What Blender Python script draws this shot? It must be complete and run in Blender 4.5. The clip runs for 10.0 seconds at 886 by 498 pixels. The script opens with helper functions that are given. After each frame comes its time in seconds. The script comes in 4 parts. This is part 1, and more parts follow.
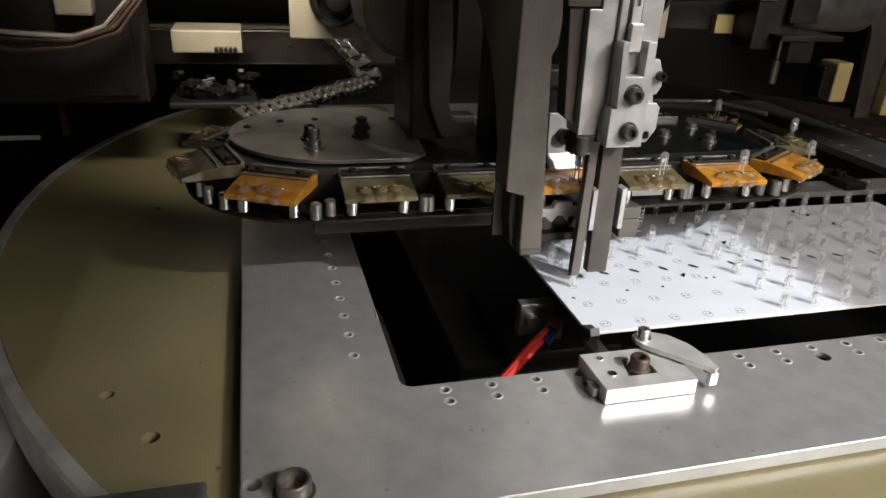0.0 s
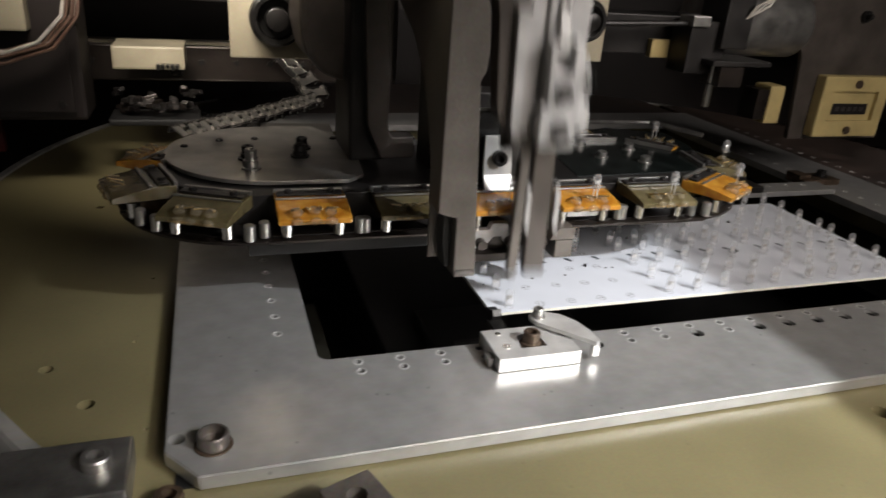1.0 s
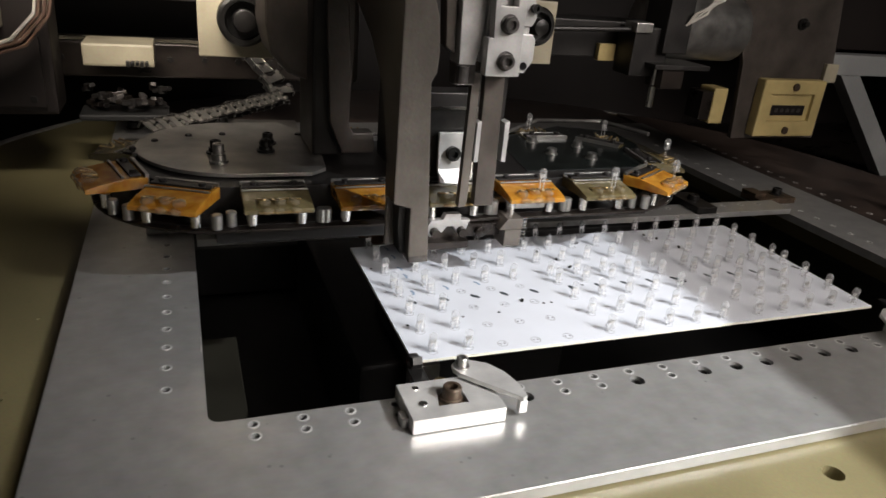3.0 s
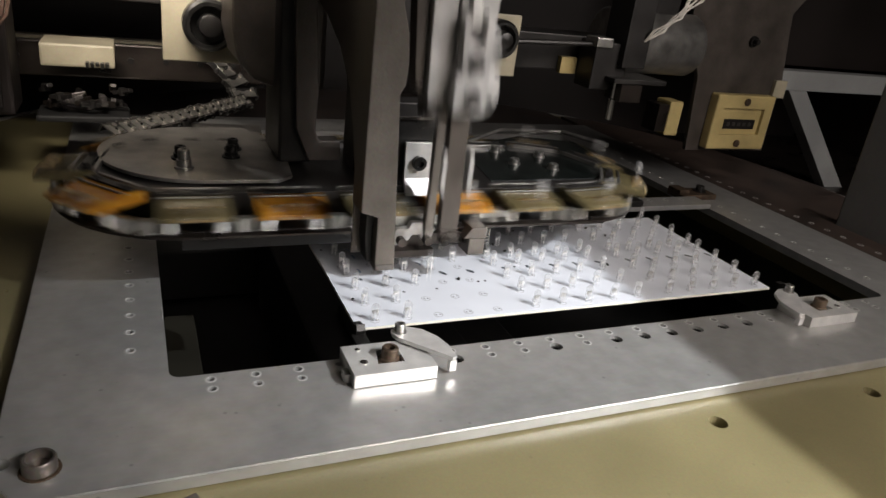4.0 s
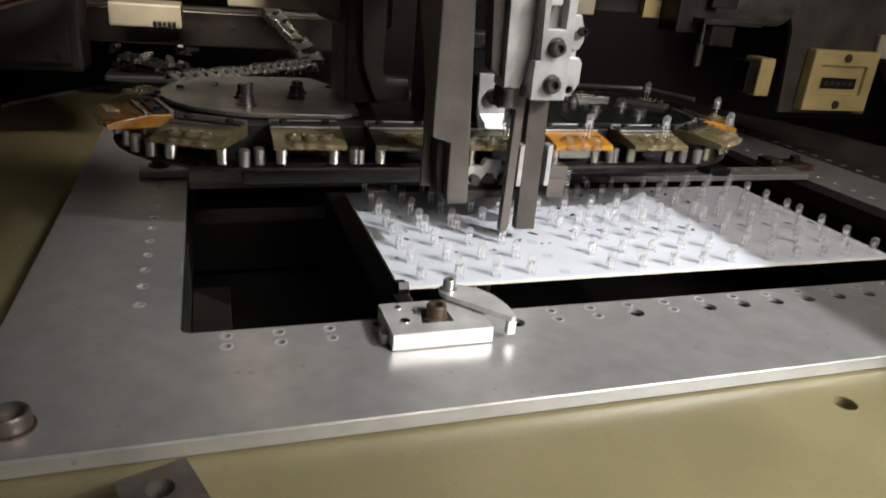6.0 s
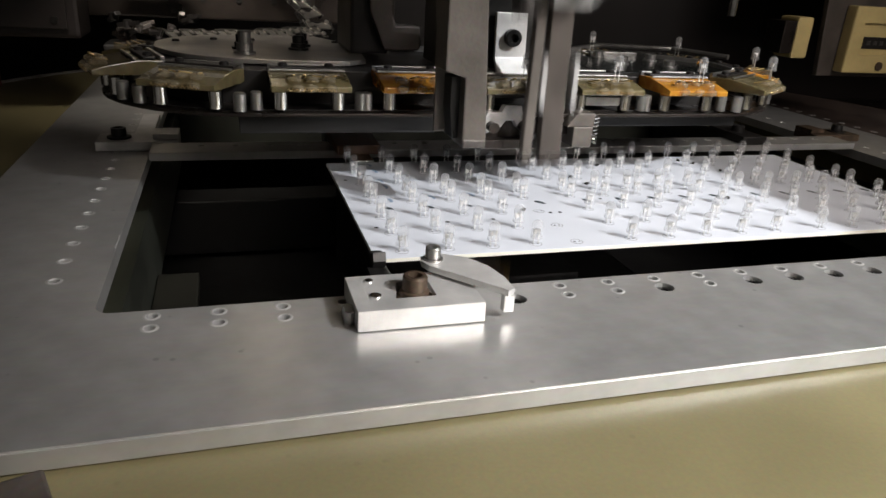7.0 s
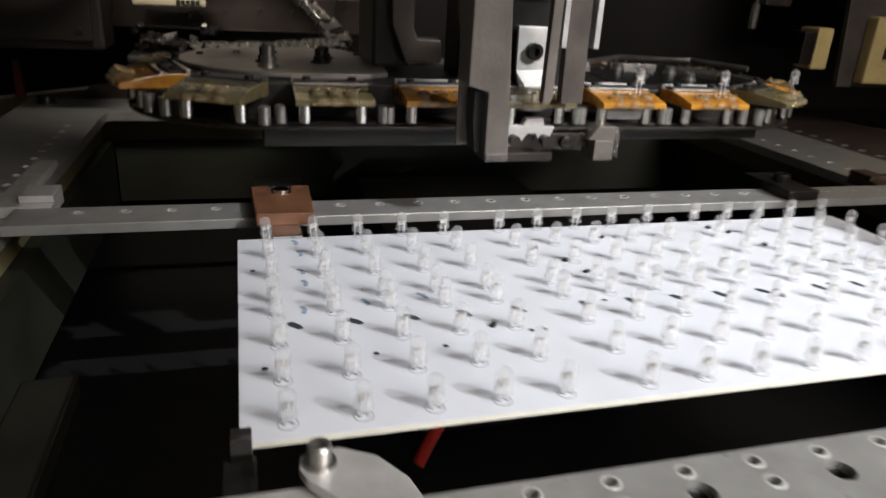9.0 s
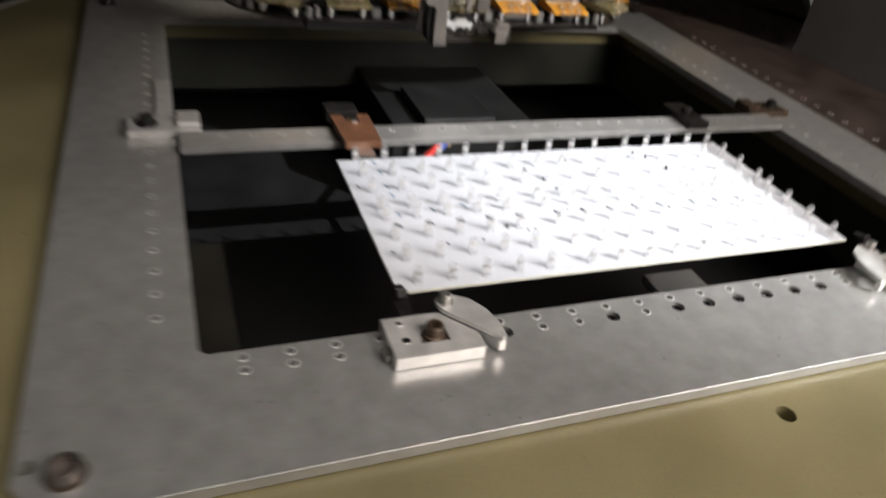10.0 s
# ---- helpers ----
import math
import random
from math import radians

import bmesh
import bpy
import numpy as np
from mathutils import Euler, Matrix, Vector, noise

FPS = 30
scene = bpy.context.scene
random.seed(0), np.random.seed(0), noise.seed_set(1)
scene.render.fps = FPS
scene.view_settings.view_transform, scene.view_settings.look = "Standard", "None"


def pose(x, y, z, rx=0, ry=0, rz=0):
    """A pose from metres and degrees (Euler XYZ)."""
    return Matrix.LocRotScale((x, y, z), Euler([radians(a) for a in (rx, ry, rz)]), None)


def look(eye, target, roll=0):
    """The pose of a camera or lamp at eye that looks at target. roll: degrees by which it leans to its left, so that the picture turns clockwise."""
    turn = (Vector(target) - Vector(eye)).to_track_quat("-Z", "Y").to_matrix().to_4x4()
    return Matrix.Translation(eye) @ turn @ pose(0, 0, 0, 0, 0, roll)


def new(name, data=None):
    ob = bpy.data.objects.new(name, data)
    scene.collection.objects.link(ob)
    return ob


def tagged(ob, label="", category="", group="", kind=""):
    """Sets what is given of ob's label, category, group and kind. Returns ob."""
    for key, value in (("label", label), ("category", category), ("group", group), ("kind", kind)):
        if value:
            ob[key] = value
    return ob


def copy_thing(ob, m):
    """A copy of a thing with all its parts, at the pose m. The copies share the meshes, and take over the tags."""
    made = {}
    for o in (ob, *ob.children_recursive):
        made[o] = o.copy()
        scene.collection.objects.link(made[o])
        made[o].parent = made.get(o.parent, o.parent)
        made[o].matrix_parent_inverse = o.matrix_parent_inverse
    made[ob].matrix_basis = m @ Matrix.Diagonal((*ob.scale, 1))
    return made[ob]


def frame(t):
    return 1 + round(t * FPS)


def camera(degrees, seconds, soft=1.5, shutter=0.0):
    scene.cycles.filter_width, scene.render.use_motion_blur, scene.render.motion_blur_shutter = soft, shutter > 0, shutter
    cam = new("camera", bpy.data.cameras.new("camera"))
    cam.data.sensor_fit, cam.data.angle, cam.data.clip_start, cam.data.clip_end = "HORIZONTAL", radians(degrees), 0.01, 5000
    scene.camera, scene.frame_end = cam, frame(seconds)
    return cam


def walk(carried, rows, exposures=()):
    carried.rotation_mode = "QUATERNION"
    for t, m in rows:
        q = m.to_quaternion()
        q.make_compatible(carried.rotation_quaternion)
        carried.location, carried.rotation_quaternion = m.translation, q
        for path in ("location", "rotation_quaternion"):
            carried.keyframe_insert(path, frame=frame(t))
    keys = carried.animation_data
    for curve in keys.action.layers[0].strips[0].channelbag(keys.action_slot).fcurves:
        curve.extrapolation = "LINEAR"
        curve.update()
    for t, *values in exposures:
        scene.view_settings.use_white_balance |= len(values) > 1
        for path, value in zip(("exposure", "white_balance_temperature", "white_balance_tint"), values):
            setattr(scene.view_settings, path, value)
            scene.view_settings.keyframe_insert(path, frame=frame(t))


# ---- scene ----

# ---------------------------------------------------------------- camera
cam = camera(64.90, 10.0, soft=1.5, shutter=0.5)
PATH = [
    (0.0, pose(0.0026, -0.3407, 0.1951, 65.48, -2.72, -14.48)),
    (0.5, pose(0.0035, -0.3420, 0.1995, 65.65, -2.79, -14.46)),
    (1.0, pose(0.0162, -0.3448, 0.2011, 66.72, -3.86, -17.44)),
    (1.5, pose(0.0182, -0.3515, 0.2072, 67.19, -4.35, -19.51)),
    (2.0, pose(0.0117, -0.3584, 0.2080, 67.35, -4.36, -19.07)),
    (3.5, pose(0.0165, -0.3812, 0.2105, 66.66, -5.62, -20.84)),
    (4.0, pose(0.0085, -0.3802, 0.2143, 67.25, -6.62, -22.58)),
    (4.5, pose(-0.0003, -0.3845, 0.2162, 66.92, -6.65, -21.75)),
    (5.0, pose(-0.0023, -0.3862, 0.2162, 67.09, -5.63, -20.99)),
    (6.5, pose(0.0217, -0.3512, 0.1288, 67.88, -4.26, -16.59)),
    (7.0, pose(0.0247, -0.3437, 0.1208, 68.05, -3.35, -16.51)),
    (7.5, pose(0.0260, -0.3387, 0.1196, 68.82, -2.79, -16.32)),
    (7.8, pose(0.0269, -0.3364, 0.1198, 69.54, -3.14, -16.13)),
    (8.0, pose(0.0288, -0.3365, 0.1195, 69.31, -3.00, -15.88)),
    (8.5, pose(0.0318, -0.3376, 0.1142, 70.42, -2.58, -15.49)),
    (8.7, pose(0.0291, -0.3327, 0.1191, 69.71, -3.12, -15.82)),
    (9.0, pose(0.0199, -0.3425, 0.1239, 68.55, -3.27, -15.45)),
    (9.2, pose(0.0174, -0.3767, 0.1280, 63.56, -3.93, -15.21)),
    (9.4, pose(0.0063, -0.4453, 0.1426, 59.48, -5.55, -17.06)),
    (9.5, pose(-0.0015, -0.4859, 0.1564, 58.39, -5.44, -17.84)),
    (9.6, pose(-0.0105, -0.5128, 0.1665, 57.28, -4.99, -18.92)),
    (9.9, pose(-0.0659, -0.5834, 0.2203, 54.96, -6.73, -19.72)),
    (10.0, pose(-0.0910, -0.6031, 0.2435, 55.49, -7.37, -19.69)),
]
walk(cam, PATH, exposures=[(0.0, 0.0), (9.0, 0.0), (9.5, 0.12), (10.0, 0.3)])

# ---------------------------------------------------------------- light
world = bpy.data.worlds.new("workshop_air")
scene.world = world
world.use_nodes = True
world.node_tree.nodes["Background"].inputs["Color"].default_value = (0.9, 0.95, 1.0, 1)
world.node_tree.nodes["Background"].inputs["Strength"].default_value = 0.02


def lamp(name, kind, m, energy, color, **more):
    data = bpy.data.lights.new(name, kind)
    data.energy, data.color = energy, color
    if kind == "AREA":
        data.shape, data.size, data.size_y = "RECTANGLE", more["size"], more["size_y"]
        data.spread = radians(more.get("spread", 180))
    else:
        data.shadow_soft_size, data.spot_size, data.spot_blend = more["radius"], radians(more["cone"]), more["blend"]
    ob = new(name, data)
    ob.matrix_world = m
    return ob


# work lamp that shines over the added shade panel, from the operator's right
lamp("work_lamp", "SPOT", look((1.28, -1.25, 1.20), (0.34, -0.20, 0.0)), 262, (0.95, 0.975, 1.0), radius=0.010, cone=20, blend=1.0)
# added soft fill light over the operator's right shoulder, from no known source
lamp("fill_light", "AREA", look((0.70, -0.98, 0.70), (0.42, -0.06, 0.0)), 5.0, (1.0, 0.91, 0.85), size=0.8, size_y=0.5, spread=95)
# ceiling light of the hall
lamp("ceiling_lamp", "AREA", look((0.2, -1.3, 2.45), (0.25, -0.1, 0.0)), 24, (1.0, 0.93, 0.87), size=1.6, size_y=0.8)
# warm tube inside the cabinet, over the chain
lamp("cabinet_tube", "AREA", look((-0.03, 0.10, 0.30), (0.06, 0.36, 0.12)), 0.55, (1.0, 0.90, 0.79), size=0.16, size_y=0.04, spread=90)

# ---------------------------------------------------------------- materials


def mat(name, color, rough=0.5, metal=0.0, vary=0.15, scale=60.0, bump=0.1, fine=900.0, color2=None, spots=0.0, aniso=None, rvary=0.11):
    m = bpy.data.materials.new(name)
    m.use_nodes = True
    nt = m.node_tree
    b = nt.nodes["Principled BSDF"]
    tc = nt.nodes.new("ShaderNodeTexCoord")
    mp = nt.nodes.new("ShaderNodeMapping")
    nt.links.new(tc.outputs["Object"], mp.inputs["Vector"])
    if aniso:
        mp.inputs["Scale"].default_value = aniso
    n1 = nt.nodes.new("ShaderNodeTexNoise")
    n1.inputs["Scale"].default_value, n1.inputs["Detail"].default_value = scale, 6
    n2 = nt.nodes.new("ShaderNodeTexNoise")
    n2.inputs["Scale"].default_value, n2.inputs["Detail"].default_value = fine, 3
    nt.links.new(tc.outputs["Object"], n1.inputs["Vector"])
    nt.links.new(mp.outputs["Vector"], n2.inputs["Vector"])
    c = Vector(color)
    d = Vector(color2) if color2 else c * (1 - vary * 2)
    ramp = nt.nodes.new("ShaderNodeValToRGB")
    ramp.color_ramp.elements[0].position, ramp.color_ramp.elements[1].position = 0.3, 0.68
    ramp.color_ramp.elements[0].color = (*d, 1)
    ramp.color_ramp.elements[1].color = (*(c * (1 + vary * 0.4)), 1)
    nt.links.new(n1.outputs["Fac"], ramp.inputs["Fac"])
    mix = nt.nodes.new("ShaderNodeMix")
    mix.data_type, mix.blend_type = "RGBA", "OVERLAY"
    mix.inputs[0].default_value = vary
    nt.links.new(ramp.outputs["Color"], mix.inputs[6])
    nt.links.new(n2.outputs["Color"], mix.inputs[7])
    last = mix.outputs[2]
    if spots:
        v = nt.nodes.new("ShaderNodeTexVoronoi")
        v.inputs["Scale"].default_value = 70
        nt.links.new(tc.outputs["Object"], v.inputs["Vector"])
        r2 = nt.nodes.new("ShaderNodeValToRGB")
        r2.color_ramp.elements[0].position, r2.color_ramp.elements[1].position = 0.05, 0.09
        r2.color_ramp.elements[0].color, r2.color_ramp.elements[1].color = (spots,) * 3 + (1,), (0, 0, 0, 1)
        nt.links.new(v.outputs["Distance"], r2.inputs["Fac"])
        m2 = nt.nodes.new("ShaderNodeMix")
        m2.data_type = "RGBA"
        m2.inputs[7].default_value = (*(c * 0.45), 1)
        nt.links.new(r2.outputs["Color"], m2.inputs[0])
        nt.links.new(last, m2.inputs[6])
        last = m2.outputs[2]
    nt.links.new(last, b.inputs["Base Color"])
    rr = nt.nodes.new("ShaderNodeMapRange")
    rr.inputs["To Min"].default_value, rr.inputs["To Max"].default_value = max(0.03, rough - rvary), min(1, rough + rvary)
    nt.links.new(n1.outputs["Fac"], rr.inputs["Value"])
    nt.links.new(rr.outputs["Result"], b.inputs["Roughness"])
    b.inputs["Metallic"].default_value = metal
    if bump:
        bp = nt.nodes.new("ShaderNodeBump")
        bp.inputs["Strength"].default_value, bp.inputs["Distance"].default_value = bump, 0.0004
        nt.links.new(n2.outputs["Fac"], bp.inputs["Height"])
        nt.links.new(bp.outputs["Normal"], b.inputs["Normal"])
    return m


def clear_mat(name, tint, gloss=1.0, rough=0.05, milky=0.0, white=(0.9, 0.9, 0.9), edge=2.0):
    """Clear plastic: see-through body, gloss by Fresnel, a little milkiness."""
    m = bpy.data.materials.new(name)
    m.use_nodes = True
    nt = m.node_tree
    nt.nodes.remove(nt.nodes["Principled BSDF"])
    out = nt.nodes["Material Output"]
    tr, gl, df, fr = (nt.nodes.new("ShaderNode" + k) for k in ("BsdfTransparent", "BsdfGlossy", "BsdfDiffuse", "LayerWeight"))
    pw = nt.nodes.new("ShaderNodeMath")
    pw.operation = "MULTIPLY"
    pw.inputs[1].default_value = gloss
    tr.inputs["Color"].default_value = (*tint, 1)
    gl.inputs["Roughness"].default_value = rough
    df.inputs["Color"].default_value = (*white, 1)
    fr.inputs["Blend"].default_value = 0.3
    cu = nt.nodes.new("ShaderNodeMath")
    cu.operation = "POWER"
    cu.inputs[1].default_value = edge
    nt.links.new(fr.outputs["Facing"], cu.inputs[0])
    nt.links.new(cu.outputs[0], pw.inputs[0])
    a, b = nt.nodes.new("ShaderNodeMixShader"), nt.nodes.new("ShaderNodeMixShader")
    a.inputs[0].default_value = milky
    tl, c = nt.nodes.new("ShaderNodeBsdfTranslucent"), nt.nodes.new("ShaderNodeMixShader")
    tl.inputs["Color"].default_value = (*white, 1)
    nt.links.new(df.outputs[0], c.inputs[1])
    nt.links.new(tl.outputs[0], c.inputs[2])
    nt.links.new(tr.outputs[0], a.inputs[1])
    nt.links.new(c.outputs[0], a.inputs[2])
    nt.links.new(pw.outputs[0], b.inputs[0])
    nt.links.new(a.outputs[0], b.inputs[1])
    nt.links.new(gl.outputs[0], b.inputs[2])
    nt.links.new(b.outputs[0], out.inputs["Surface"])
    return m


ALU = mat("milled_aluminium", (0.52, 0.515, 0.50), 0.34, 0.68, 0.08, 70, 0.10, 420, spots=0.5, aniso=(0.35, 1, 1), rvary=0.055)
ALU_EDGE = mat("sawn_aluminium", (0.62, 0.61, 0.58), 0.5, 0.7, 0.15, 60, 0.2, 900, aniso=(0.1, 1, 1))
ALU_LIGHT = mat("bright_aluminium", (0.72, 0.71, 0.69), 0.4, 0.6, 0.1, 90, 0.12, 900)
BEIGE = mat("beige_paint", (0.20, 0.172, 0.088), 0.42, 0.0, 0.16, 9, 0.08, 700, spots=0.25)
# both well paints are set darker than their own tone, to hold its shade
OLIVE = mat("dirty_shaded_olive", (0.012, 0.011, 0.007), 0.5, 0.0, 0.25, 30, 0.1, 500)
WELL = mat("shaded_green_paint", (0.022, 0.024, 0.017), 0.5, 0.0, 0.3, 14, 0.1, 400)
STEEL = mat("worn_steel", (0.42, 0.41, 0.39), 0.36, 0.9, 0.2, 70, 0.15, 900)
HEAD_GREY = mat("grey_head_metal", (0.47, 0.46, 0.45), 0.4, 0.4, 0.14, 80, 0.15, 800)
PLATE = mat("worn_bright_plate", (0.44, 0.42, 0.385), 0.36, 0.8, 0.2, 45, 0.15, 700)
CAST = mat("grey_painted_casting", (0.130, 0.114, 0.100), 0.42, 0.35, 0.16, 45, 0.3, 450)
BROWN_SHEET = mat("dark_brown_sheet", (0.060, 0.042, 0.034), 0.45, 0.0, 0.3, 25, 0.2, 500)
CAST_DARK = mat("dark_grey_casting", (0.085, 0.071, 0.061), 0.42, 0.25, 0.2, 40, 0.3, 450)
DARK = mat("blackened_steel", (0.020, 0.018, 0.017), 0.42, 0.3, 0.3, 50, 0.2, 700)
OILY = mat("oily_dark_brown_steel", (0.034, 0.027, 0.023), 0.3, 0.5, 0.3, 30, 0.2, 500)
# near black; base and rails below the opening carry their shade in it
PITCH = mat("near_black", (0.008, 0.008, 0.008), 0.55, 0.0, 0.2, 20, 0.1)
BLACK = mat("black_oxide_screw", (0.02, 0.019, 0.018), 0.35, 0.4, 0.2, 200, 0.1, 900)
CHROME = mat("bright_steel", (0.75, 0.74, 0.72), 0.18, 1.0, 0.08, 150, 0.03, 900)
HOLE = mat("hole_dark", (0.01, 0.01, 0.01), 0.9, 0.0, 0.1, 100, 0)
WHITE = mat("white_solder_mask", (0.61, 0.63, 0.68), 0.38, 0.0, 0.03, 40, 0.04, 900)
FR4 = mat("board_edge", (0.7, 0.68, 0.58), 0.6, 0.0, 0.05, 100, 0.1)
SILK = mat("grey_print", (0.36, 0.37, 0.39), 0.6, 0.0, 0.2, 300, 0)
INK = mat("dark_ink", (0.035, 0.045, 0.055), 0.5, 0.0, 0.2, 300, 0)
BLUEPRINT = mat("faint_blue_mark", (0.25, 0.33, 0.45), 0.6, 0.0, 0.2, 300, 0)
BAKELITE = mat("brown_bakelite", (0.17, 0.075, 0.038), 0.45, 0.0, 0.2, 90, 0.15, 700)
DARK_STEEL = mat("dark_screw_steel", (0.12, 0.11, 0.105), 0.35, 0.7, 0.2, 200, 0.1, 900)
BROWN_STEEL = mat("worn_brown_steel", (0.20, 0.175, 0.155), 0.4, 0.6, 0.25, 60, 0.3, 500)
RUSTY = mat("rusty_steel", (0.11, 0.075, 0.05), 0.5, 0.5, 0.3, 120, 0.3, 700)
BRASS = mat("dull_brass", (0.5, 0.36, 0.16), 0.4, 0.8, 0.2, 90, 0.1)
ORANGE = mat("amber_plastic", (0.62, 0.31, 0.04), 0.2, 0.0, 0.15, 120, 0.1, 600, color2=(0.42, 0.15, 0.012))
ORANGE.node_tree.nodes["Principled BSDF"].inputs["Transmission Weight"].default_value = 0.3
SMOKE = mat("greyed_clear_plastic", (0.125, 0.102, 0.05), 0.2, 0.0, 0.25, 80, 0.1, 600)
CREAM = mat("cream_paint", (0.36, 0.32, 0.23), 0.45, 0.0, 0.12, 30, 0.1, 500)
YELLOW = mat("yellowed_plastic", (0.5, 0.39, 0.17), 0.42, 0.0, 0.1, 40, 0.08, 500)
GREEN_BLACK = mat("dark_green_coated_plate", (0.010, 0.013, 0.012), 0.16, 0.2, 0.3, 60, 0.1, 700)
RED = mat("red_plastic", (0.55, 0.03, 0.02), 0.4, 0.0, 0.1, 90, 0.05)
DARK_RED = mat("dirty_red_paint", (0.10, 0.008, 0.006), 0.5, 0.0, 0.2, 90, 0.05)
BLUE = mat("blue_hose", (0.05, 0.08, 0.3), 0.4, 0.0, 0.1, 90, 0.05)
WIRE = mat("brown_wire", (0.12, 0.07, 0.05), 0.5, 0.0, 0.3, 90, 0.05)
WIRE_W = mat("pale_wire", (0.5, 0.47, 0.42), 0.5, 0.0, 0.2, 90, 0.05)
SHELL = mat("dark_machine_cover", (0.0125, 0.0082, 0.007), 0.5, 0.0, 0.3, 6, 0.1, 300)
COVER_GREY = mat("grey_machine_cover", (0.16, 0.155, 0.15), 0.5, 0.1, 0.15, 8, 0.1, 300)
LEDGE = mat("light_grey_cover", (0.34, 0.345, 0.34), 0.5, 0.0, 0.12, 10, 0.1, 300)
WALLP = mat("pale_wall_paint", (0.55, 0.54, 0.5), 0.7, 0.0, 0.08, 3, 0.1, 60)
FLOORP = mat("grey_floor_paint", (0.25, 0.25, 0.25), 0.5, 0.0, 0.1, 3, 0.1, 60)
SCREEN = mat("grey_display", (0.16, 0.17, 0.17), 0.2, 0.0, 0.1, 60, 0.0)
LENS = clear_mat("clear_epoxy", (0.985, 0.987, 0.99), gloss=0.75, rough=0.04, milky=0.19, white=(0.95, 0.95, 0.95), edge=2.2)
CLEAR = clear_mat("clear_plastic_jaw", (0.90, 0.85, 0.72), rough=0.06, milky=0.20, white=(0.85, 0.76, 0.58), edge=1.5)

# ---------------------------------------------------------------- mesh tools


def box(bm, x0, x1, y0, y1, z0, z1, bevel=0.0, m=None, slot=0):
    r = bmesh.ops.create_cube(bm, size=1)
    vs = r["verts"]
    t = Matrix.Translation(((x0 + x1) / 2, (y0 + y1) / 2, (z0 + z1) / 2)) @ Matrix.Diagonal((x1 - x0, y1 - y0, z1 - z0, 1))
    bmesh.ops.transform(bm, matrix=(m @ t) if m else t, verts=vs)
    fs = list({f for v in vs for f in v.link_faces})
    for f in fs:
        f.material_index = slot
    if bevel:
        es = list({e for v in vs for e in v.link_edges})
        bmesh.ops.bevel(bm, geom=es, offset=bevel, segments=2, affect="EDGES", profile=0.6)
    return bm


def cyl(bm, x, y, z0, z1, r, r2=None, seg=20, m=None, slot=0, bevel=0.0):
    q = bmesh.ops.create_cone(bm, cap_ends=True, segments=seg, radius1=r, radius2=r if r2 is None else r2, depth=z1 - z0)
    vs = q["verts"]
    t = Matrix.Translation((x, y, (z0 + z1) / 2))
    bmesh.ops.transform(bm, matrix=(m @ t) if m else t, verts=vs)
    for f in {f for v in vs for f in v.link_faces}:
        f.material_index = slot
    if bevel:
        es = [e for e in {e for v in vs for e in v.link_edges} if any(len(f.verts) > 4 for f in e.link_faces)]
        bmesh.ops.bevel(bm, geom=es, offset=bevel, segments=2, affect="EDGES", profile=0.6)
    return bm


def prism(bm, pts, a, b, axis="z", bevel=0.0, slot=0):
    """A polygon pulled from a to b along an axis; pts are the two other coordinates in order."""
    put = {"z": lambda p, h: (p[0], p[1], h), "y": lambda p, h: (p[0], h, p[1]), "x": lambda p, h: (h, p[0], p[1])}[axis]
    lo = [bm.verts.new(put(p, a)) for p in pts]
    hi = [bm.verts.new(put(p, b)) for p in pts]
    fs = [bm.faces.new(lo[::-1]), bm.faces.new(hi)]
    for i in range(len(pts)):
        j = (i + 1) % len(pts)
        fs.append(bm.faces.new((lo[i], lo[j], hi[j], hi[i])))
    for f in fs:
        f.material_index = slot
    bmesh.ops.recalc_face_normals(bm, faces=fs)
    if bevel:
        es = list({e for f in fs for e in f.edges})
        bmesh.ops.bevel(bm, geom=es, offset=bevel, segments=2, affect="EDGES", profile=0.6)
    return bm


def lathe(bm, prof, seg=16, slot=0, m=None):
    rings = []
    for r, z in prof:
        if r < 1e-6:
            rings.append([bm.verts.new((0, 0, z))])
        else:
            rings.append([bm.verts.new((r * math.cos(2 * math.pi * k / seg), r * math.sin(2 * math.pi * k / seg), z)) for k in range(seg)])
    for a, b in zip(rings, rings[1:]):
        for k in range(seg):
            l = (k + 1) % seg
            v = [a[k % len(a)], a[l % len(a)], b[l % len(b)], b[k % len(b)]]
            v = list(dict.fromkeys(v))
            if len(v) > 2:
                f = bm.faces.new(v)
                f.material_index, f.smooth = slot, True
    if m:
        bmesh.ops.transform(bm, matrix=m, verts=[v for ring in rings for v in ring])
    return bm


def tube(bm, pts, r, seg=6, slot=0):
    pts = [Vector(p) for p in pts]
    rings = []
    for i, p in enumerate(pts):
        d = (pts[min(i + 1, len(pts) - 1)] - pts[max(i - 1, 0)]).normalized()
        u = d.orthogonal().normalized()
        if rings:
            u = (last - d * last.dot(d)).normalized()
        last = u
        w = d.cross(u)
        rings.append([bm.verts.new(p + r * (u * math.cos(2 * math.pi * k / seg) + w * math.sin(2 * math.pi * k / seg))) for k in range(seg)])
    for a, b in zip(rings, rings[1:]):
        for k in range(seg):
            f = bm.faces.new((a[k], a[(k + 1) % seg], b[(k + 1) % seg], b[k]))
            f.material_index, f.smooth = slot, True
    bm.faces.new(rings[0][::-1])
    bm.faces.new(rings[-1])
    return bm


def mesh_of(name, bm, mats):
    me = bpy.data.meshes.new(name)
    bm.to_mesh(me)
    bm.free()
    smooth = [p.use_smooth for p in me.polygons]
    if any(smooth):
        me.set_sharp_from_angle(angle=radians(38))
        me.polygons.foreach_set("use_smooth", smooth)
    for m in mats if isinstance(mats, (list, tuple)) else [mats]:
        me.materials.append(m)
    return me


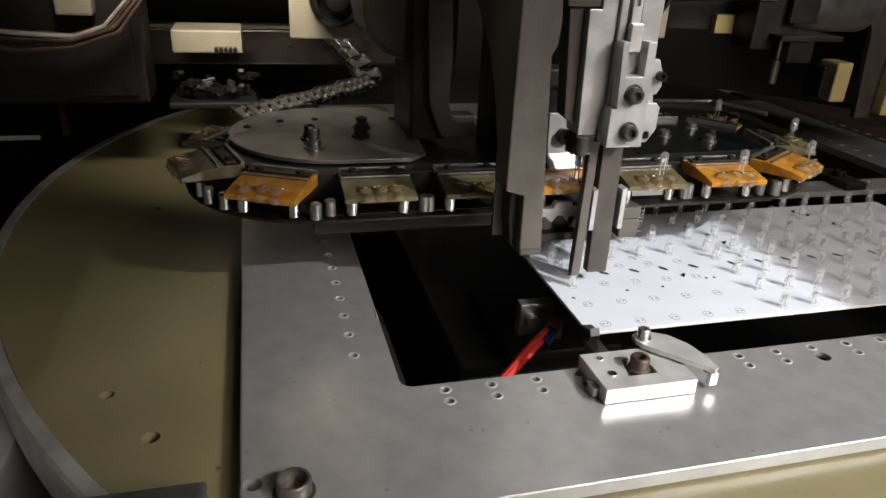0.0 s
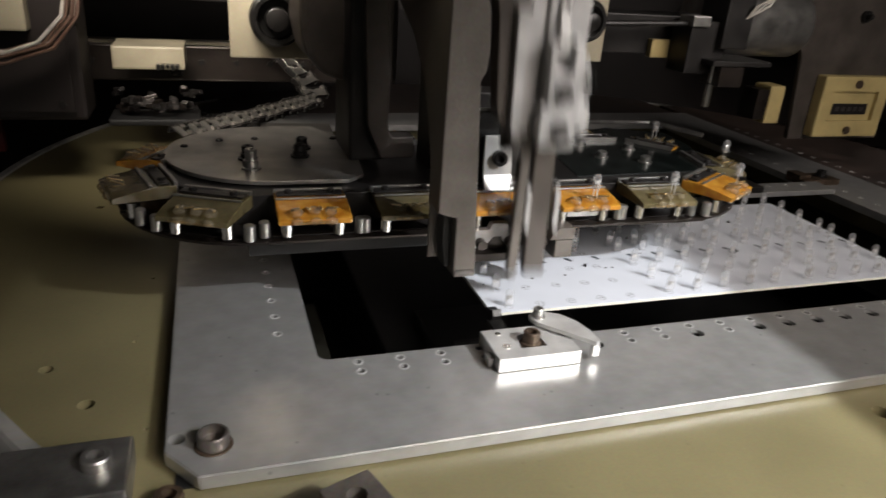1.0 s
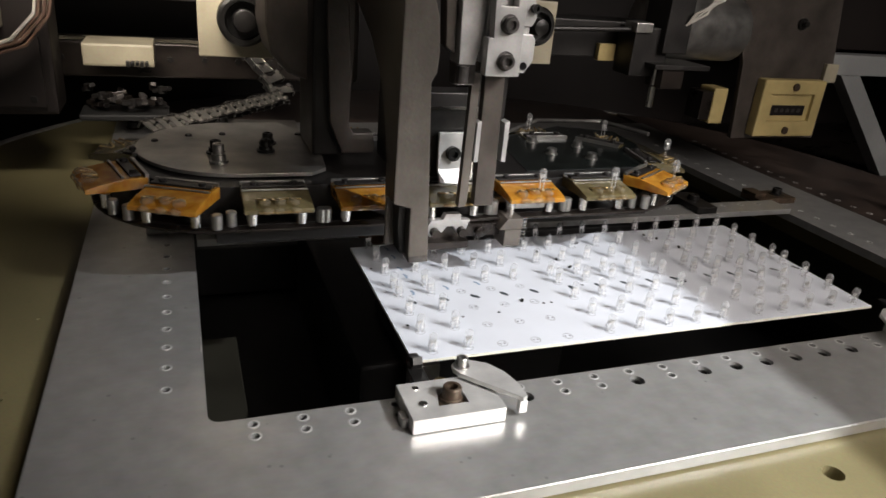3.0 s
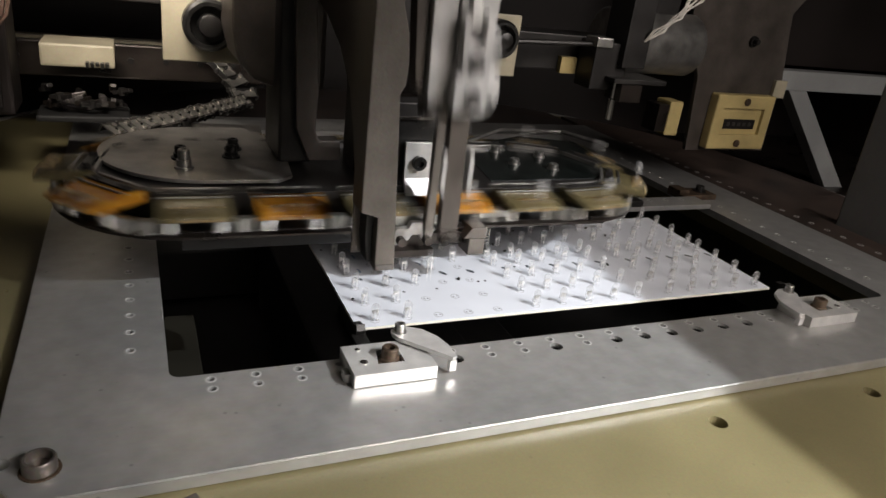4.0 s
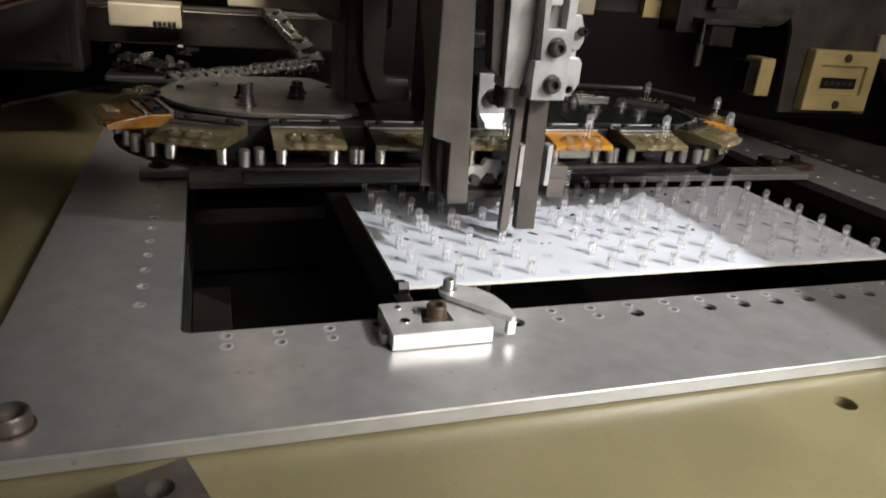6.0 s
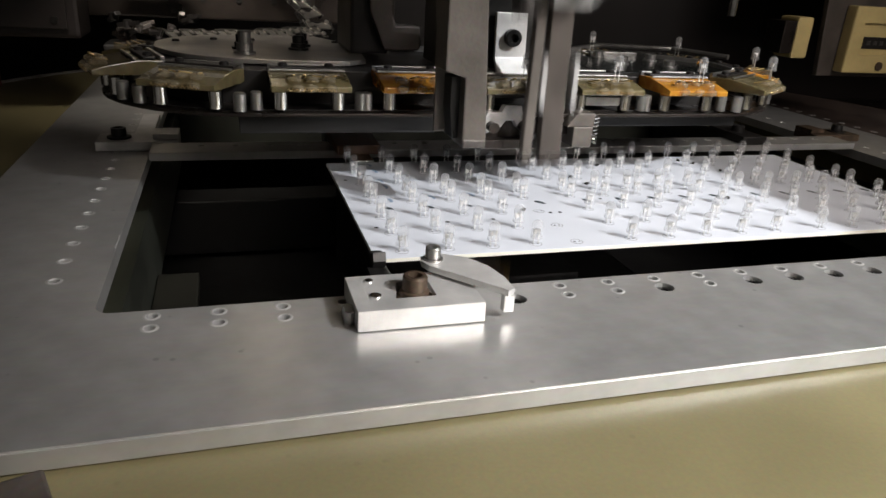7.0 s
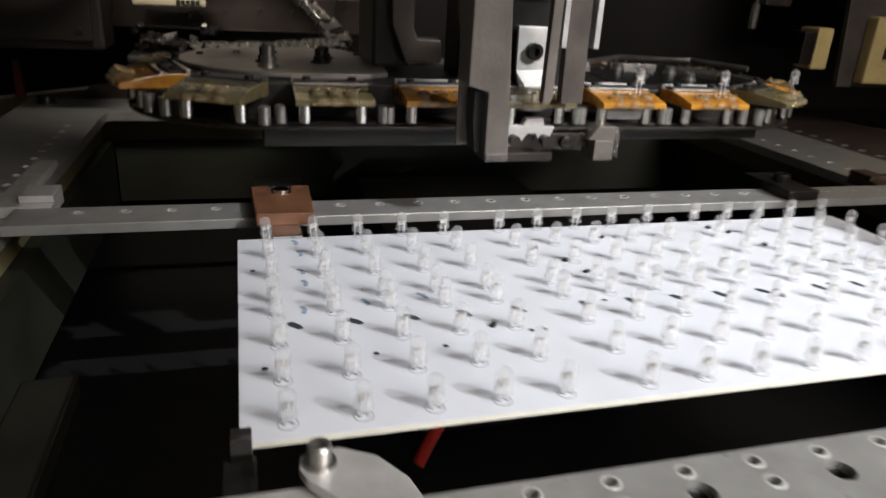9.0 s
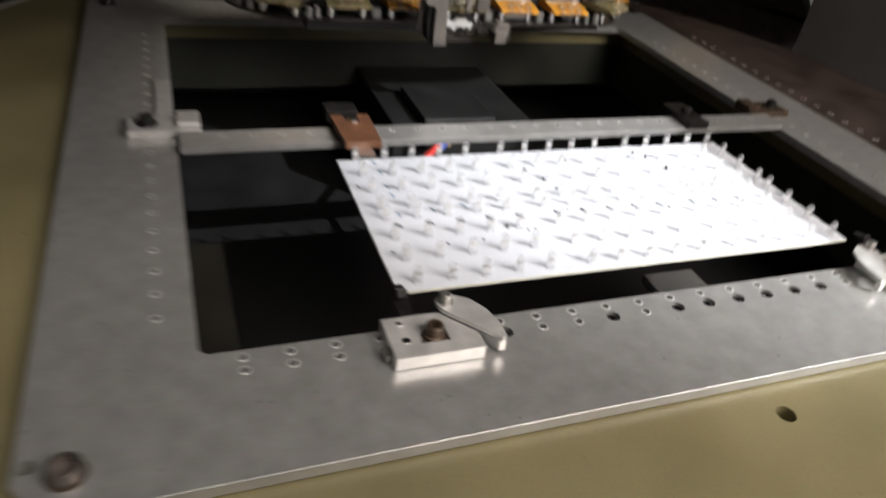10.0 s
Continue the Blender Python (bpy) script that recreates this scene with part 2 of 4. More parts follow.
def part(name, bm, material, parent=None, label="", m=None):
    ob = new(name, bm if isinstance(bm, bpy.types.Mesh) else mesh_of(name, bm, material))
    if parent:
        ob.parent = parent
    if m:
        ob.matrix_basis = m
    if label:
        tagged(ob, label)
    return ob


def thing(name, label, category, group="", m=None, kind=""):
    ob = new(name)
    ob.empty_display_size = 0.02
    if m:
        ob.matrix_basis = m
    return tagged(ob, label, category, group, kind)


def solid(name, bm, material, label, category="", kind=""):
    return tagged(part(name, bm, material), label, category, "", kind)


def cut(ob, bm):
    """Take the shape bm out of ob's mesh for good."""
    tool = new("cutter", mesh_of("cutter", bm, []))
    bpy.context.view_layer.update()
    tool.matrix_world = ob.matrix_world
    mod = ob.modifiers.new("cut", "BOOLEAN")
    mod.operation, mod.object, mod.solver = "DIFFERENCE", tool, "EXACT"
    bpy.context.view_layer.update()
    me = bpy.data.meshes.new_from_object(ob.evaluated_get(bpy.context.evaluated_depsgraph_get()))
    ob.modifiers.clear()
    me.shade_flat()
    ob.data = me
    bpy.data.objects.remove(tool)


def cap_screw(bm, x, y, z, r, h, slot=0, hole_slot=0):
    """Socket head: rim, recess, body."""
    lathe(bm, [(r, 0), (r, h - r * 0.12), (r * 0.9, h), (r * 0.55, h), (r * 0.5, h - r * 0.8), (0, h - r * 0.8)], 16, slot, Matrix.Translation((x, y, z)))
    return bm


# ---------------------------------------------------------------- where things go
PITCH_X, PITCH_Y = 0.0213, 0.0222
COLS = [0.1377 + 0.0213 * (i % 5) + (i // 5) * 0.1143 for i in range(15)]
ROWS = [-0.0005 + PITCH_Y * (j % 4) + (j // 4) * 0.0785 for j in range(8)]
INSERT = Vector((0.1797, -0.0020, 0.0045))
CELLS = [(0, 2), (0, 1), (0, 0), (1, 0), (1, 1), (1, 2), (1, 3), (2, 3), (2, 2), (2, 1), (2, 0),
         (3, 0), (3, 1), (3, 2), (3, 3), (4, 3), (4, 2), (4, 1), (4, 0)]
BEAT, FIRST = 0.4617, -0.02
STROKE = 0.051


def beat(n):
    return FIRST + BEAT * n


def table_rows():
    """Where the table stands: one step of the grid between two insertions, then out to the operator."""
    rows = []
    for n, (c, r) in enumerate(CELLS):
        p = (INSERT.x - COLS[c], INSERT.y - ROWS[r])
        if n:
            rows.append((beat(n - 1) + 0.25, *p))
        if n < len(CELLS) - 1:
            rows.append((beat(n) + 0.11, *p))
        if n == 0:
            rows.insert(0, (0.0, *p))
    rows += [(8.40, rows[-1][1], rows[-1][2]), (8.5, -0.0585, -0.0180), (8.7, -0.1100, -0.0821), (9.0, -0.1095, -0.1743),
             (9.2, -0.1075, -0.2264), (9.4, -0.1075, -0.2982), (9.5, -0.1077, -0.3118), (10.0, -0.1077, -0.3120)]
    return rows


TABLE = table_rows()


def table_at(t):
    return next(((x, y) for u, x, y in TABLE if u >= t - 1e-6), TABLE[-1][1:])


# ---------------------------------------------------------------- hall and machine shell
def hall():
    b = bmesh.new()
    box(b, -3.2, 3.2, -3.2, 3.2, -0.98, -0.9)
    solid("floor", b, FLOORP, "grey painted workshop floor", "floor", "structure")
    for name, a in (("wall_north", (-3.2, 3.2, 3.2, 3.3)), ("wall_south", (-3.2, 3.2, -3.3, -3.2)), ("wall_east", (3.2, 3.3, -3.3, 3.3)), ("wall_west", (-3.3, -3.2, -3.3, 3.3))):
        b = bmesh.new()
        box(b, *a, -0.98, 2.6)
        solid(name, b, WALLP, "plain pale workshop wall", "wall", "structure")
    b = bmesh.new()
    box(b, -3.3, 3.3, -3.3, 3.3, 2.6, 2.7)
    solid("ceiling", b, WALLP, "plain pale workshop ceiling", "ceiling", "structure")


PANEL_TOP = 0.466      # top of the added, unseen panel whose shadow lies across the table


def machine_shell():
    sh = thing("machine_frame", "dark steel cabinet of an insertion machine", "machine")
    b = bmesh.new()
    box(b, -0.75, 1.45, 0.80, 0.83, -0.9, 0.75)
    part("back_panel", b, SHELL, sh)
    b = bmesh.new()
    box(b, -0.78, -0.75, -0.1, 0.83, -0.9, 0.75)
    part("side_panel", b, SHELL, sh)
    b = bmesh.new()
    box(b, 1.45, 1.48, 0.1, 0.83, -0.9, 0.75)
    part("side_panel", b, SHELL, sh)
    # unseen roof, its front edge set so that it shades the table's back
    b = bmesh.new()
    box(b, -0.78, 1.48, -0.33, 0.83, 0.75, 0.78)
    part("shade_roof", b, SHELL, sh)
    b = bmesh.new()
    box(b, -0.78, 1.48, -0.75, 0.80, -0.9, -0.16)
    part("base", b, PITCH, sh, "near-black machine base, shade in its colour")
    # box added above the view to block lamp light from the table's left back
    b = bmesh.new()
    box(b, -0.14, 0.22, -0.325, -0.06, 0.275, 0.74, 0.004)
    part("shade_box", b, SHELL, sh, "unseen dark box added to shade the table's left and back")
    # unseen panel added to block light; the work lamp shines over its edge
    b = bmesh.new()
    box(b, 0.70, 0.72, -0.78, 0.10, -0.15, PANEL_TOP, 0.002)
    part("shade_panel", b, COVER_GREY, sh, "unseen grey panel that casts the table's shadow edge")
    # second unseen panel, added to keep light off the table's left
    b = bmesh.new()
    box(b, -0.40, -0.38, -0.10, 0.80, -0.15, 0.45, 0.002)
    part("shade_panel", b, SHELL, sh)


hall()
machine_shell()


# ---------------------------------------------------------------- XY table with its frame
def xy_table():
    tb = thing("xy_table", "beige round machine table carrying an aluminium work frame", "machine table")
    cx, cy, R = 0.309, 0.248, 0.519
    # round beige plate with a square opening
    b = bmesh.new()
    n = 120
    ring = [(cx + R * math.cos(2 * math.pi * k / n), cy + R * math.sin(2 * math.pi * k / n)) for k in range(n)]
    prism(b, ring, -0.028, -0.0082, "z")
    disc = part("table_disc", b, BEIGE, tb, "beige painted round table plate")
    b = bmesh.new()
    box(b, 0.010, 0.588, -0.036, 0.495, -0.05, 0.02)
    for x, y, r in ((0.3019, -0.1267, 0.0055), (-0.075, 0.02, 0.0012), (-0.092, -0.035, 0.004), (-0.118, 0.24, 0.003), (-0.07, 0.10, 0.0012), (-0.115, 0.0, 0.0035), (-0.064, -0.06, 0.0012), (0.43, -0.1267, 0.0055)):
        cyl(b, x, y, -0.02, 0.02, r, seg=20)
    cut(disc, b)
    b = bmesh.new()
    for k in range(n):
        a0, a1 = 2 * math.pi * k / n, 2 * math.pi * (k + 1) / n
        q = [(cx + r * math.cos(a), cy + r * math.sin(a), z) for r, z in ((R + 0.0005, -0.03), (R + 0.0005, -0.0065), (R + 0.0065, -0.0065), (R + 0.0080, -0.0085), (R + 0.0080, -0.03)) for a in (a0, a1)]
        vs = [b.verts.new(p) for p in q]
        for i in range(0, 8, 2):
            b.faces.new((vs[i], vs[i + 1], vs[i + 3], vs[i + 2]))
    bmesh.ops.remove_doubles(b, verts=b.verts, dist=1e-6)
    bmesh.ops.recalc_face_normals(b, faces=b.faces)
    part("rim", b, ALU_EDGE, tb, "grey metal rim of the table")
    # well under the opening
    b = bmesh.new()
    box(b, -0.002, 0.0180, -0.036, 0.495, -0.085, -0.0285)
    part("well_wall", b, WELL, tb, "green wall of the table well, darkened for its shade")
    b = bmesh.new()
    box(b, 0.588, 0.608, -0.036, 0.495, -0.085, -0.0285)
    part("well_wall", b, WELL, tb, "green wall of the table well, darkened for its shade")
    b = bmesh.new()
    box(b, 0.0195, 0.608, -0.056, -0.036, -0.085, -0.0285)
    part("well_wall", b, WELL, tb, "green wall of the table well, darkened for its shade")
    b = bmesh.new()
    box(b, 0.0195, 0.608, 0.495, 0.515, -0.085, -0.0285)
    part("well_wall", b, WELL, tb, "green well wall at the back, darkened for its shade")
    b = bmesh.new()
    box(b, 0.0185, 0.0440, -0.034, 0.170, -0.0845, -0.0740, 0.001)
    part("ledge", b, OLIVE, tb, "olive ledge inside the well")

    # dark brown sheet beside the frame
    b = bmesh.new()
    prism(b, [(0.650, 0.020), (0.780, 0.020)] + [(cx + 0.512 * math.cos(radians(a)), cy + 0.512 * math.sin(radians(a))) for a in range(-22, 46, 4)] + [(0.650, 0.610)], -0.0080, -0.0030)
    part("brown_sheet", b, BROWN_SHEET, tb, "dark brown sheet on the table plate")
    # added sheet that covers the beige at the table's back in dark brown
    b = bmesh.new()
    prism(b, [(cx + 0.512 * math.cos(radians(a)), cy + 0.512 * math.sin(radians(a))) for a in range(50, 131, 4)] + [(-0.0200, 0.544), (0.638, 0.544)], -0.0080, -0.0030)
    part("brown_sheet", b, BROWN_SHEET, tb, "dark brown sheet on the table plate")

    # aluminium frame plate
    b = bmesh.new()
    prism(b, [(-0.0545, -0.0885), (-0.0405, -0.1070), (0.648, -0.1070), (0.648, 0.5400), (-0.0545, 0.5400)], -0.0072, 0.0)
    bmesh.ops.bevel(b, geom=b.edges[:], offset=0.0006, segments=2, affect="EDGES")
    plate = part("frame_plate", b, [ALU], tb, "milled aluminium frame plate with rows of holes")
    b = bmesh.new()
    r = 0.006
    x0, x1, y0, y1 = 0.0183, 0.5680, -0.0313, 0.475
    pts = []
    for px, py, a in ((x0 + r, y0 + r, 180), (x1 - r, y0 + r, 270), (x1 - r, y1 - r, 0), (x0 + r, y1 - r, 90)):
        pts += [(px + r * math.cos(radians(a + d)), py + r * math.sin(radians(a + d))) for d in range(0, 91, 15)]
    prism(b, pts, -0.02, 0.02)
    for i in range(22):
        cyl(b, 0.0, 0.02 * i, -0.02, 0.02, 0.0023, seg=14)
        cyl(b, 0.588, 0.02 * i, -0.02, 0.02, 0.0023, seg=14)
    big = {6, 9, 11, 12, 13, 14, 15, 16}
    for j in range(23):
        x = 0.0379 + 0.02275 * j
        cyl(b, x, -0.0364, -0.02, 0.02, 0.0021, seg=14)
        cyl(b, x, -0.0452, -0.0075 if j in big else -0.02, 0.02, 0.0042 if j in big else 0.0021, seg=16)
        cyl(b, x, 0.482, -0.02, 0.02, 0.0021, seg=14)
    cyl(b, -0.0496, -0.081, -0.02, 0.02, 0.0037, seg=20)
    cyl(b, 0.63, -0.09, -0.02, 0.02, 0.0037, seg=20)
    cut(plate, b)
    # black strips added so that the gap under the frame shows as a dark line
    for x0, x1, y0, y1 in ((-0.050, 0.644, -0.1035, -0.040), (-0.050, 0.006, -0.040, 0.536), (0.592, 0.644, -0.040, 0.536)):
        b = bmesh.new()
        box(b, x0, x1, y0, y1, -0.0082, -0.0073)
        part("gap_strip", b, PITCH, tb, "black strip added in the gap under the frame")
    # bright rims of the holes
    rim = mesh_of("hole_rim", lathe(bmesh.new(), [(0.0021, -0.0004), (0.0022, 0.0002), (0.0028, 0.00025), (0.0032, 0.00003)], 14), ALU_LIGHT)
    for i in range(22):
        part("hole_rim", rim, None, tb, m=pose(0, 0.02 * i, 0))
        part("hole_rim", rim, None, tb, m=pose(0.588, 0.02 * i, 0))
        part("hole_rim", rim, None, tb, m=pose(0.672, 0.03 + 0.02 * i, -0.003))
    for j in range(23):
        x = 0.0379 + 0.02275 * j
        part("hole_rim", rim, None, tb, m=pose(x, -0.0364, 0))
        if j not in big:
            part("hole_rim", rim, None, tb, m=pose(x, -0.0452, 0))
        else:
            bb = bmesh.new()
            cap_screw(bb, x, -0.0452, -0.0074, 0.0036, 0.0058)
            part("sunk_screw", bb, BLACK, tb)
    # corner bolts
    for x, y in ((-0.0345, -0.0880), (0.62, -0.088), (-0.035, 0.515)):
        b = bmesh.new()
        lathe(b, [(0.0068, 0), (0.0068, 0.0058), (0.0062, 0.0066), (0.0052, 0.0066), (0.005, 0.002), (0, 0.002)], 24, 0, Matrix.Translation((x, y, 0.0)))
        cb = part("corner_bolt", b, BROWN_STEEL if x < 0 and y < 0 else BLACK, tb, "worn socket bolt in the corner of the frame")
        b = bmesh.new()
        lathe(b, [(0.0082, 0.0001), (0.0080, 0.0007), (0.0066, 0.0007)], 24, 0, Matrix.Translation((x, y, 0.0)))
        part("washer", b, RUSTY, cb, "rusty washer")

    b = bmesh.new()
    prism(b, [(0.0172, 0.032), (0.0180, 0.030), (0.0182, 0.046), (0.0174, 0.048), (0.0177, 0.040)], 0.0002, 0.0005, "z", 0.0001)
    part("burr", b, ALU_LIGHT, tb, "bright burr on the inner edge")
    # toggle clamps on the front strip
    def clamp(x, mirror):
        s = -1 if mirror else 1
        cl = part("clamp", bmesh.new(), STEEL, tb, "aluminium clamp block with a steel lever")
        cl.matrix_basis = pose(x + 0.0008, -0.0618, 0)
        b = bmesh.new()
        box(b, *sorted((0.0, s * 0.0475)), 0.0, 0.0300, 0.0003, 0.0084, 0.0004)
        blk = part("block", b, ALU_LIGHT, cl, "bright milled block")
        b = bmesh.new()
        prism(b, [(s * 0.0155, 0.0085), (s * 0.0310, 0.0085), (s * 0.0310, 0.0245), (s * 0.0185, 0.0215)][::s], 0.0042, 0.02)
        cut(blk, b)
        b = bmesh.new()
        lathe(b, [(0.0072, 0), (0.0072, 0.0016), (0.0056, 0.0022), (0.0056, 0.0040), (0.0047, 0.0046), (0.0047, 0.0096), (0.0041, 0.0102), (0.0027, 0.0102), (0.0024, 0.006), (0, 0.006)], 22, 0, Matrix.Translation((s * 0.0240, 0.0145, 0.0043)))
        part("bolt", b, RUSTY, cl, "rusty brown bolt with washer")
        # lever
        b = bmesh.new()
        top = [(s * 0.0318, 0.0365), (s * 0.0350, 0.0388), (s * 0.0420, 0.0385), (s * 0.0505, 0.0335), (s * 0.0565, 0.0240), (s * 0.0592, 0.0125), (s * 0.0592, 0.0020), (s * 0.0562, 0.0004), (s * 0.0540, 0.0035), (s * 0.0330, 0.0272), (s * 0.0312, 0.0320)]
        prism(b, top if s < 0 else top[::-1], 0.0096, 0.0122, "z", 0.0004)
        box(b, *sorted((s * 0.0548, s * 0.0590)), 0.0006, 0.0040, 0.0030, 0.0098, 0.0004)
        part("lever", b, ALU_LIGHT, cl, "silver toggle lever")
        b = bmesh.new()
        lathe(b, [(0.0042, 0), (0.0042, 0.0008), (0.0031, 0.0009), (0.0031, 0.0052), (0.0027, 0.0057), (0.0018, 0.0057), (0.0016, 0.003), (0, 0.003)], 18, 0, Matrix.Translation((s * 0.0362, 0.0335, 0.0119)))
        part("screw", b, STEEL, cl, "chrome socket screw")
        # spring finger that holds the board's edge
        b = bmesh.new()
        box(b, *sorted((s * 0.0130, s * 0.0215)), 0.0300, 0.0520, 0.0005, 0.0022, 0.0003)
        prism(b, [(0.0500, 0.0022), (0.0562, 0.0050), (0.0605, 0.0050), (0.0590, 0.0066), (0.0545, 0.0072), (0.0500, 0.0095), (0.0480, 0.0060)], *sorted((s * 0.0150, s * 0.0205)), "x", 0.0002)
        part("finger", b, BLACK, cl, "black finger gripping the board edge")
        b = bmesh.new()
        lathe(b, [(0.0016, 0), (0.0016, 0.0007), (0.0012, 0.0009), (0, 0.0009)], 12, 0, Matrix.Translation((s * 0.0085, 0.0245, 0.0083)))
        lathe(b, [(0.0022, 0), (0.0022, 0.0006), (0, 0.0006)], 12, 0, Matrix.Translation((s * 0.0085, 0.0115, 0.0083)))
        part("pin", b, CHROME, cl)
        b = bmesh.new()
        for dz in (0.0022, 0.0055):
            cyl(b, -s * 0.0015, 0.006 + dz, 0.0003, 0.0052, 0.0022, seg=12)
        part("stop_screw", b, STEEL, cl)
        return cl

    clamp(0.1065, False)
    clamp(0.4920, True)

    # adjustable bar that carries the back of the board
    b = bmesh.new()
    box(b, 0.020, 0.566, 0.172, 0.198, 0.0008, 0.0060, 0.0006)
    bar = part("cross_bar", b, ALU, tb, "aluminium cross bar with a row of holes")
    b = bmesh.new()
    for i in range(24):
        cyl(b, 0.050 + 0.0213 * i, 0.189, -0.001, 0.02, 0.0021, seg=14)
    cut(bar, b)
    for i in range(24):
        part("hole_rim", rim, None, tb, m=pose(0.050 + 0.0213 * i, 0.189, 0.006))
    for x0, x1, s in ((-0.014, 0.036, 1), (0.552, 0.600, -1)):
        b = bmesh.new()
        box(b, x0, x1, 0.200, 0.2255, 0.0003, 0.0062, 0.0006)
        box(b, (x0 + 0.034) if s > 0 else x0, x1 if s > 0 else (x0 + 0.014), 0.206, 0.2255, 0.0063, 0.0098, 0.0005)
        eb = part("end_bracket", b, ALU_LIGHT if s > 0 else RUSTY, tb, "aluminium end bracket of the bar" if s > 0 else "dull brown end bracket of the bar")
        b = bmesh.new()
        xs = -0.001 if s > 0 else 0.586
        lathe(b, [(0.0075, 0), (0.0075, 0.001), (0.0048, 0.0012), (0.0046, 0.0065), (0.003, 0.0068), (0.0026, 0.004), (0, 0.004)], 20, 0, Matrix.Translation((xs, 0.213, 0.0062)))
        part("bolt", b, BLACK, eb)
    b = bmesh.new()
    box(b, 0.452, 0.474, 0.170, 0.214, 0.0062, 0.0125, 0.001)
    cap_screw(b, 0.463, 0.192, 0.0125, 0.005, 0.005)
    part("slide_block", b, DARK, tb, "dark slide block on the bar")
    # slotted strip beside the left column of holes
    b = bmesh.new()
    box(b, 0.006, 0.0178, 0.205, 0.300, 0.0003, 0.0040, 0.0005)
    part("slotted_strip", b, ALU_LIGHT, tb)
    # brown fork that holds the board from behind
    b = bmesh.new()
    prism(b, [(0.1335, 0.1590), (0.1610, 0.1590), (0.1625, 0.2060), (0.1530, 0.2060), (0.1520, 0.1920), (0.1425, 0.1920), (0.1415, 0.2060), (0.1317, 0.2060)], 0.0063, 0.0125, "z", 0.0006)
    part("fork", b, BAKELITE, tb, "brown bakelite fork behind the board")
    b = bmesh.new()
    box(b, 0.1405, 0.1540, 0.1440, 0.1720, 0.0050, 0.0064, 0.0003)
    cyl(b, 0.1472, 0.1950, 0.0062, 0.0140, 0.0042, seg=16)
    part("fork_plate", b, CHROME, tb)
    b = bmesh.new()
    box(b, 0.134, 0.160, 0.226, 0.244, -0.004, 0.006, 0.001)
    part("fork_slide", b, BLACK, tb)

    # drilled stop blocks screwed onto the table in front of the frame
    def stop_block(x, y, turn):
        blk = part("stop_block", bmesh.new(), BLACK, tb, "dark drilled steel block on the table", pose(x, y, -0.0078, 0, 0, turn))
        b = bmesh.new()
        box(b, -0.011, 0.011, -0.024, 0.024, 0.0, 0.019, 0.0008)
        body = part("block", b, BROWN_STEEL, blk, "worn brown drilled block")
        b = bmesh.new()
        for yy, rr, dd in ((0.014, 0.0042, 0.004), (0.0005, 0.0058, 0.012), (-0.0145, 0.0058, 0.012)):
            cyl(b, 0, yy, dd, 0.03, rr, seg=18)
        cut(body, b)
        b = bmesh.new()
        cap_screw(b, 0, 0.0005, 0.0122, 0.0045, 0.0045)
        part("screw", b, CHROME, blk)

    stop_block(0.0215, -0.1560, 20)
    b = bmesh.new()
    box(b, -0.115, -0.066, -0.115, -0.082, -0.0078, 0.006, 0.001, pose(0, 0, 0))
    cap_screw(b, -0.078, -0.098, 0.006, 0.006, 0.005)
    part("rim_bracket", b, STEEL, tb, "steel bracket at the table rim")
    b = bmesh.new()
    cap_screw(b, -0.052, -0.112, -0.0078, 0.006, 0.006)
    cap_screw(b, -0.044, -0.124, -0.0078, 0.005, 0.004)
    part("loose_screw", b, RUSTY, tb)
    return tb


# ---------------------------------------------------------------- board and lamps on it
STAND = 0.0030         # legs that show under a lamp in the board


def led_mesh():
    b = bmesh.new()
    lathe(b, [(0.0, 0.0), (0.0029, 0.0), (0.0029, 0.0010), (0.0025, 0.0011), (0.0025, 0.0062), (0.00235, 0.0071), (0.0019, 0.0079), (0.0011, 0.0085), (0.0, 0.0087)], 16, 0)
    for s in (-1, 1):
        box(b, s * 0.00127 - 0.00020, s * 0.00127 + 0.00020, -0.00020, 0.00020, -0.0068, 0.0030, slot=1)
    prism(b, [(-0.0018, 0.0022), (-0.0001, 0.0022), (-0.0001, 0.0048), (-0.0005, 0.0040), (-0.0013, 0.0040), (-0.0018, 0.0048)], -0.0006, 0.0006, "y", 0, 1)
    prism(b, [(0.0004, 0.0024), (0.0016, 0.0024), (0.0016, 0.0046), (0.0010, 0.0046)], -0.0004, 0.0004, "y", 0, 1)
    return mesh_of("led", b, [LENS, ALU_LIGHT])


